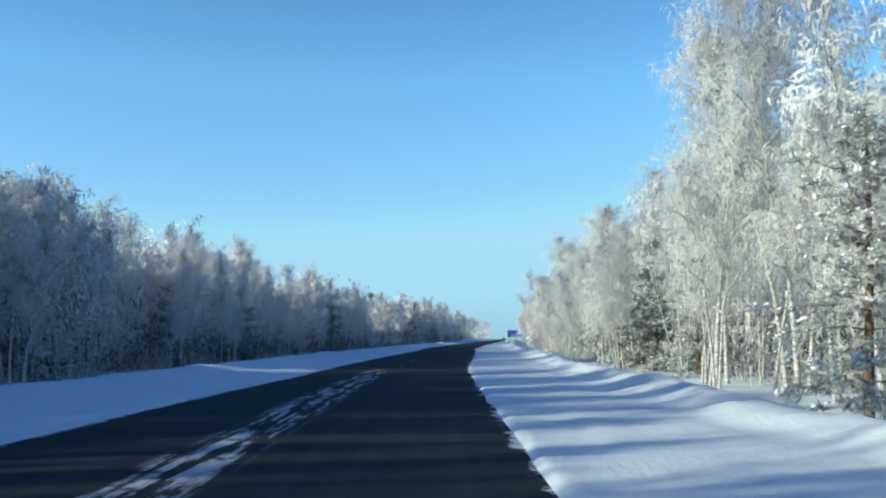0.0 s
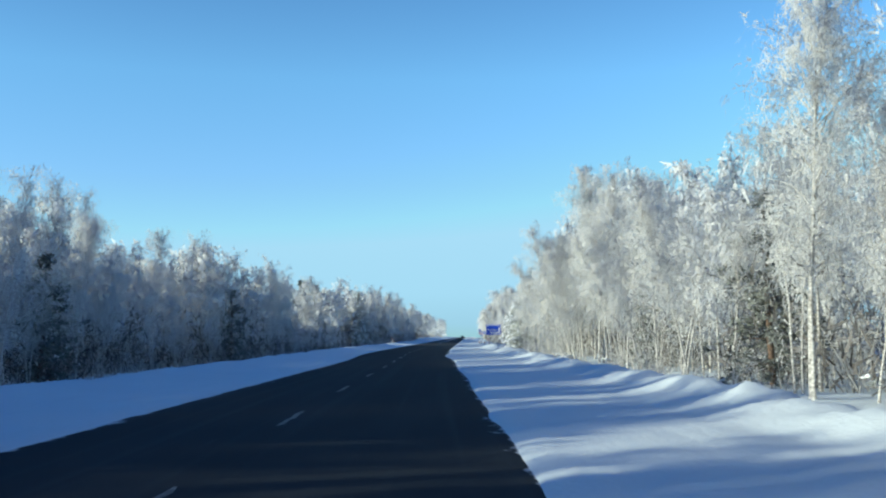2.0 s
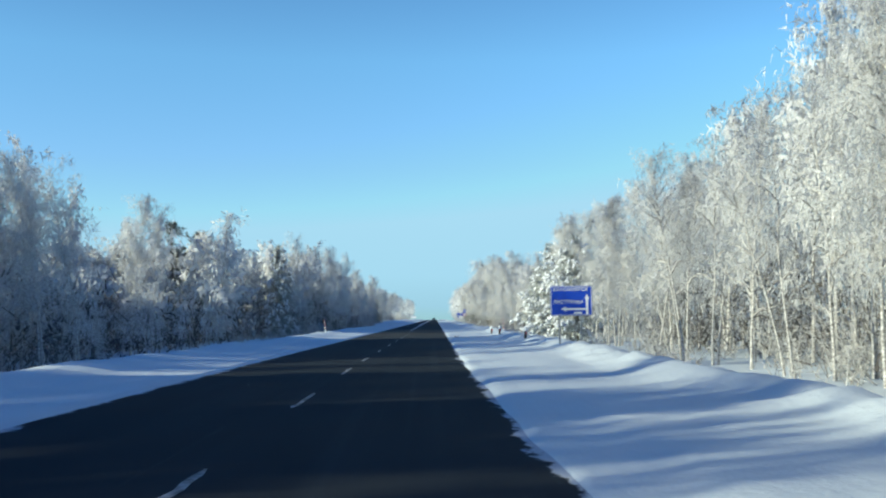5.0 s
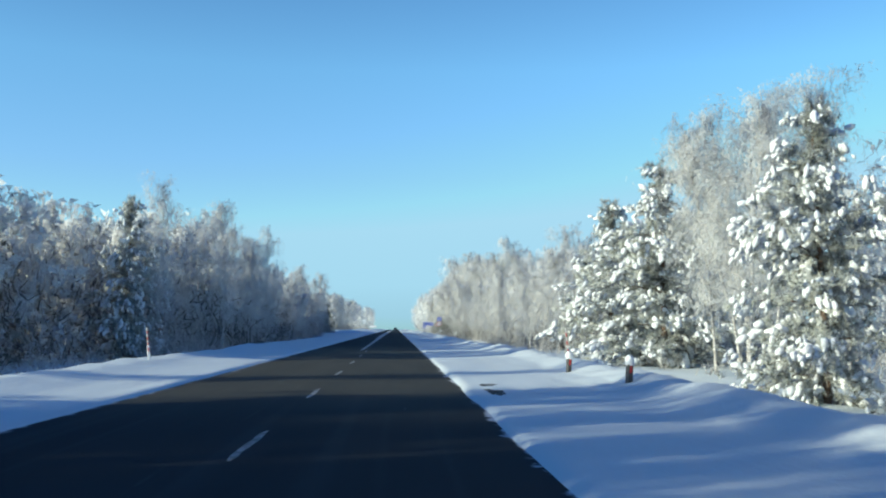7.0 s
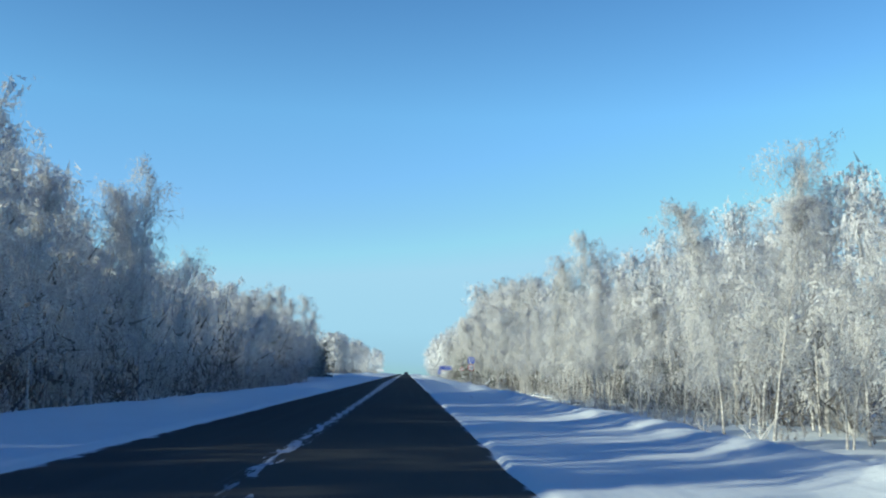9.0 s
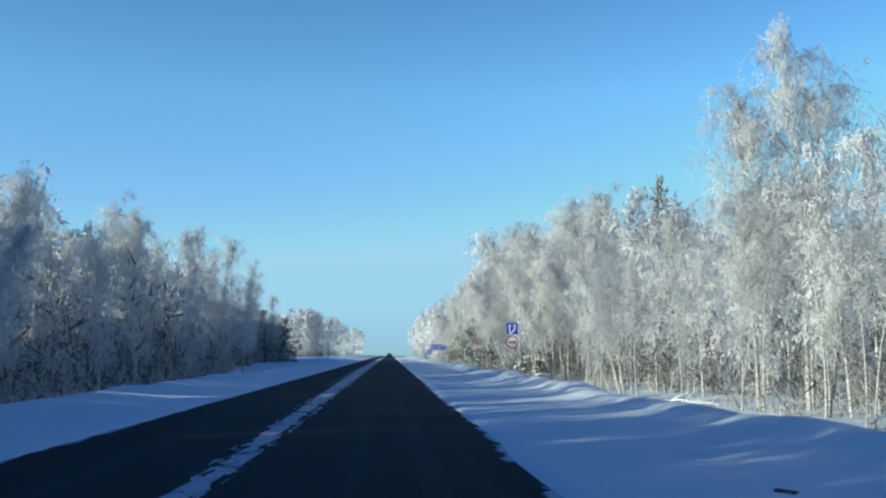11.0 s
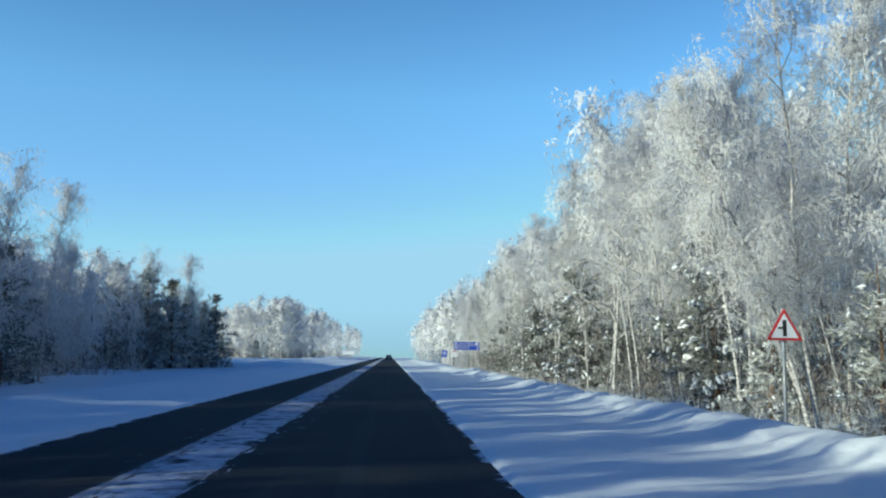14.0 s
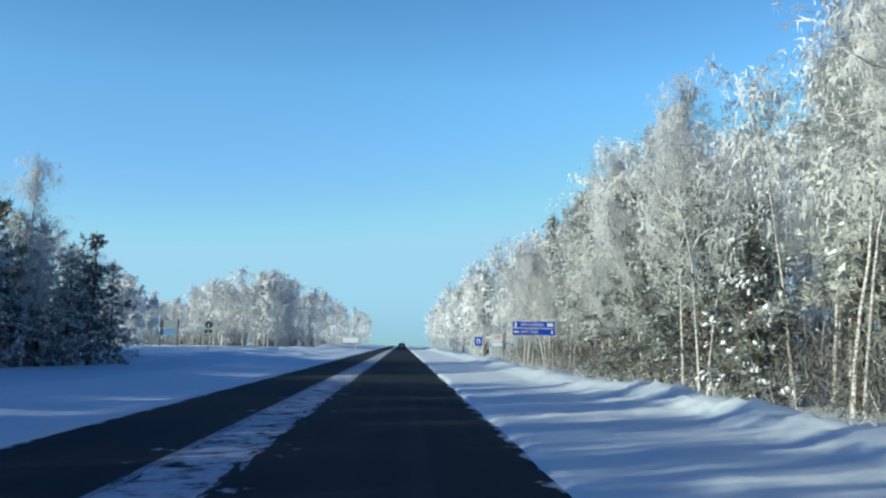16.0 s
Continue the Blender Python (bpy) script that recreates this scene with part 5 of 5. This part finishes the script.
# the second direction board: two blue panels one above the other
bx, by = 9.64, 448.0
th = sign_thing("direction_sign", bx, by, "wide blue direction board of two stacked panels on three posts")
g = float(ground_height(bx, by))
for nm, zc, text, wtext in (("panel", 2.92, "КРАСНОЯРСК", 1.72), ("panel", 2.38, "ЛИСТВЯНКА", 1.30)):
    z = zc - g
    p = part(nm, plate_bm(rounded(3.2, 0.50, 0.04, 0, z), 0.03, 0.0), SIGN_BLUE, th)
    part("border", plates(frame_of(3.17, 0.47, z, 0.018), 0.004, -0.005), SIGN_WHITE, p)
    lettering(text, wtext, 0.22, (-0.95, -0.007, z - 0.12), SIGN_WHITE, p)
    if text.startswith("К"):
        part("arrow", plate_bm(arrow_outline(-1.34, z - 0.19, -1.34, z + 0.20, 0.12, 0.26, 0.2), 0.004, -0.006), SIGN_WHITE, p)
        part("bar", plate_bm([(1.0, z + 0.11), (1.0, z - 0.12), (1.42, z - 0.12), (1.42, z + 0.11)], 0.004, -0.006), SIGN_WHITE, p, "unreadable white figures")
    else:
        part("arrow", plate_bm(arrow_outline(-1.06, z, -1.54, z, 0.12, 0.26, 0.22), 0.004, -0.006), SIGN_WHITE, p)
        part("bar", plate_bm([(1.30, z + 0.11), (1.30, z - 0.12), (1.42, z - 0.12), (1.42, z + 0.11)], 0.004, -0.006), SIGN_WHITE, p, "unreadable white figure")
for px in (-1.2, 0.0, 1.2):
    part("post", pole_bm(0.045, -0.4, 3.18 - g, px, 0.08), STEEL, th)

# signs farther on
bx, by = 10.24, 505.0
th = sign_thing("information_sign", bx, by, "small blue square sign with a white arch on a post")
p = part("panel", plate_bm(rounded(1.0, 1.2, 0.06, 0, 2.4), 0.03, 0.0), SIGN_BLUE, th)
part("arch", plates([[(-0.24, 2.05), (-0.12, 2.05), (-0.12, 2.55), (-0.24, 2.60)], [(0.12, 2.05), (0.24, 2.05), (0.24, 2.60), (0.12, 2.55)], [(-0.24, 2.60), (-0.12, 2.55), (0.12, 2.55), (0.24, 2.60), (0.12, 2.76), (-0.12, 2.76)]], 0.004, -0.006), SIGN_WHITE, p)
part("post", pole_bm(0.04, -0.4, 2.9, 0, 0.08), STEEL, th)
bx, by = 10.68, 485.0
th = sign_thing("notice_sign", bx, by, "pale sign with red stripes over a small plate on two posts")
p = part("panel", plate_bm(rounded(1.15, 0.80, 0.05, 0, 2.75), 0.03, 0.0), SIGN_WHITE, th)
part("stripe", plates([[(-0.42, 2.98), (-0.42, 2.88), (0.42, 2.88), (0.42, 2.98)], [(-0.42, 2.74), (-0.42, 2.64), (0.42, 2.64), (0.42, 2.74)]], 0.004, -0.006), SIGN_RED, p)
part("lower_plate", plate_bm(rounded(1.15, 0.42, 0.04, 0, 2.05), 0.03, 0.0), SIGN_WHITE, th)
for px in (-0.4, 0.4):
    part("post", pole_bm(0.038, -0.4, 3.1, px, 0.08), STEEL, th)

# back of a round sign across the road, by the junction
bx, by = -20.5, 479.0
th = sign_thing("traffic_sign", bx, by, "grey back of a round sign with a plate below it")
part("round_plate", plate_bm(disc(0.42, 2.85), 0.025, 0.0), SIGN_BACK, th)
part("lower_plate", plate_bm(rounded(0.80, 0.36, 0.03, 0, 2.18), 0.025, 0.0), SIGN_BACK, th)
part("post", pole_bm(0.04, -0.4, 3.0, 0, -0.05), STEEL, th)
bx, by = -13.1, 557.0
th = sign_thing("traffic_sign", bx, by, "pale back of a tall sign on a post in the snow")
part("round_plate", plate_bm(disc(0.55, 3.4), 0.025, 0.0), SIGN_WHITE, th)
part("lower_plate", plate_bm(rounded(0.9, 0.6, 0.03, 0, 2.5), 0.025, 0.0), SIGN_WHITE, th)
part("post", pole_bm(0.05, -0.4, 3.6, 0, -0.06), STEEL, th)
bx, by = -9.3, 547.0
th = sign_thing("sign_board", bx, by, "low wide white board on two posts by the road")
part("panel", plate_bm(rounded(2.7, 0.85, 0.05, 0, 1.5), 0.04, 0.0), SIGN_WHITE, th)
for px in (-0.9, 0.9):
    part("post", pole_bm(0.05, -0.4, 1.8, px, 0.08), STEEL, th)
bx, by = -43.6, 556.0
th = sign_thing("sign_board", bx, by, "grey board over a blue one, paled for haze, on two dark posts")
part("panel", plate_bm(rounded(3.6, 1.5, 0.05, 0, 4.2), 0.05, 0.0), BOARD_GREY, th)
part("lower_panel", plate_bm(rounded(3.3, 1.2, 0.05, 0, 2.7), 0.05, 0.0), BOARD_BLUE, th, "blue lower panel paled for haze")
for px in (-1.6, 1.6):
    part("post", pole_bm(0.10, -0.4, 5.4, px, -0.1), PINE_BARK, th)


# ---------------------------------------------------------------- delineator posts
def build_delineator(x, y, tall, striped, label, sink=0.0):
    th = empty_thing("delineator_post", label, "delineator post", "roadside posts")
    th.matrix_basis = pose(x, y, float(ground_height(x, y)) - sink, 0, -6 if striped else 3, 12)
    if striped:
        part("base_post", box_bm(0.10, 0.13, 0.65, (0, 0, 0.2), 0.012), SIGN_WHITE, th)
        part("reflector", box_bm(0.05, 0.012, 0.14, (0, -0.072, 0.36), 0.003), SIGN_RED, th)
        for k in range(6):
            part("band", pole_bm(0.032, 0.5 + k * (tall - 0.5) / 6, 0.5 + (k + 1) * (tall - 0.5) / 6), FADED_WHITE if k % 2 else FADED_RED, th)
    else:
        part("lower_post", box_bm(0.13, 0.16, 0.85, (0, 0, 0.02), 0.015), GREY_PLASTIC, th)
        part("reflector", box_bm(0.06, 0.012, 0.16, (0, -0.087, 0.30), 0.003), SIGN_RED, th)
        bm = bmesh.new()
        bmesh.ops.create_icosphere(bm, subdivisions=2, radius=0.12, matrix=Matrix.Translation((0, 0, 0.50)) @ Matrix.Diagonal((1.0, 1.1, 1.25, 1)))
        for v in bm.verts:
            v.co += 0.02 * Vector(noise.noise_vector(v.co * 9))
        part("snow_cap", bm, SNOW_LUMP, th)


build_delineator(7.0, 206.5, 1.5, True, "red and white striped snow pole in the snow bank", 0.25)
build_delineator(5.5, 191.0, 0.8, False, "short dark marker post with a snow cap and red reflector")
build_delineator(5.3, 197.6, 0.8, False, "short dark marker post with a snow cap and red reflector")
build_delineator(-9.0, 204.0, 1.15, True, "red and white striped snow pole across the road")
build_delineator(5.7, 173.0, 0.8, False, "short dark marker post with a snow cap and red reflector")


# ---------------------------------------------------------------- the car far ahead
def build_car(x, y):
    th = empty_thing("car", "dark grey car with snowy sides driving far ahead", "car")
    th.matrix_basis = pose(x, y, 0.0)
    rear = [(-0.86, 0.30), (0.86, 0.30), (0.90, 0.62), (0.86, 0.95), (-0.86, 0.95), (-0.90, 0.62)]
    bm = plate_bm(rear, 4.2, 0.0)
    bmesh.ops.bevel(bm, geom=bm.edges[:], offset=0.07, segments=2, affect="EDGES")
    body = part("body", bm, CAR_PAINT, th)
    bm = bmesh.new()
    lowv = [bm.verts.new(c) for c in ((-0.80, 0.15, 0.92), (0.80, 0.15, 0.92), (0.80, 3.0, 0.92), (-0.80, 3.0, 0.92))]
    top = [bm.verts.new(c) for c in ((-0.60, 0.65, 1.45), (0.60, 0.65, 1.45), (0.60, 2.1, 1.45), (-0.60, 2.1, 1.45))]
    bm.faces.new(top)
    for i in range(4):
        bm.faces.new((lowv[i], lowv[(i + 1) % 4], top[(i + 1) % 4], top[i]))
    bmesh.ops.recalc_face_normals(bm, faces=bm.faces[:])
    bmesh.ops.bevel(bm, geom=bm.edges[:], offset=0.05, segments=2, affect="EDGES")
    part("cabin", bm, CAR_PAINT, th)
    bm = bmesh.new()
    vs = [bm.verts.new(c) for c in ((-0.66, 0.245, 0.99), (0.66, 0.245, 0.99), (0.54, 0.575, 1.37), (-0.54, 0.575, 1.37))]
    f = bm.faces.new(vs)
    ext = bmesh.ops.extrude_face_region(bm, geom=[f])
    bmesh.ops.translate(bm, verts=[v for v in ext["geom"] if isinstance(v, bmesh.types.BMVert)], vec=(0, -0.012, 0.012))
    part("rear_window", bm, CAR_GLASS, th)
    for sx in (-1, 1):
        part("tail_lamp", box_bm(0.22, 0.05, 0.16, (sx * 0.70, -0.01, 0.78), 0.015), TAIL_RED, th)
        for wy in (0.75, 3.4):
            bm = bmesh.new()
            bmesh.ops.create_cone(bm, cap_ends=True, segments=20, radius1=0.31, radius2=0.31, depth=0.2, matrix=pose(sx * 0.78, wy, 0.31, 0, 90, 0))
            part("wheel", bm, RUBBER, th)
    part("bumper", box_bm(1.7, 0.10, 0.20, (0, -0.03, 0.42), 0.03), GREY_PLASTIC, th)
    part("plate_bar", box_bm(0.52, 0.012, 0.11, (0, -0.09, 0.60), 0.003), SIGN_WHITE, th)


build_car(-0.1, 600.0)
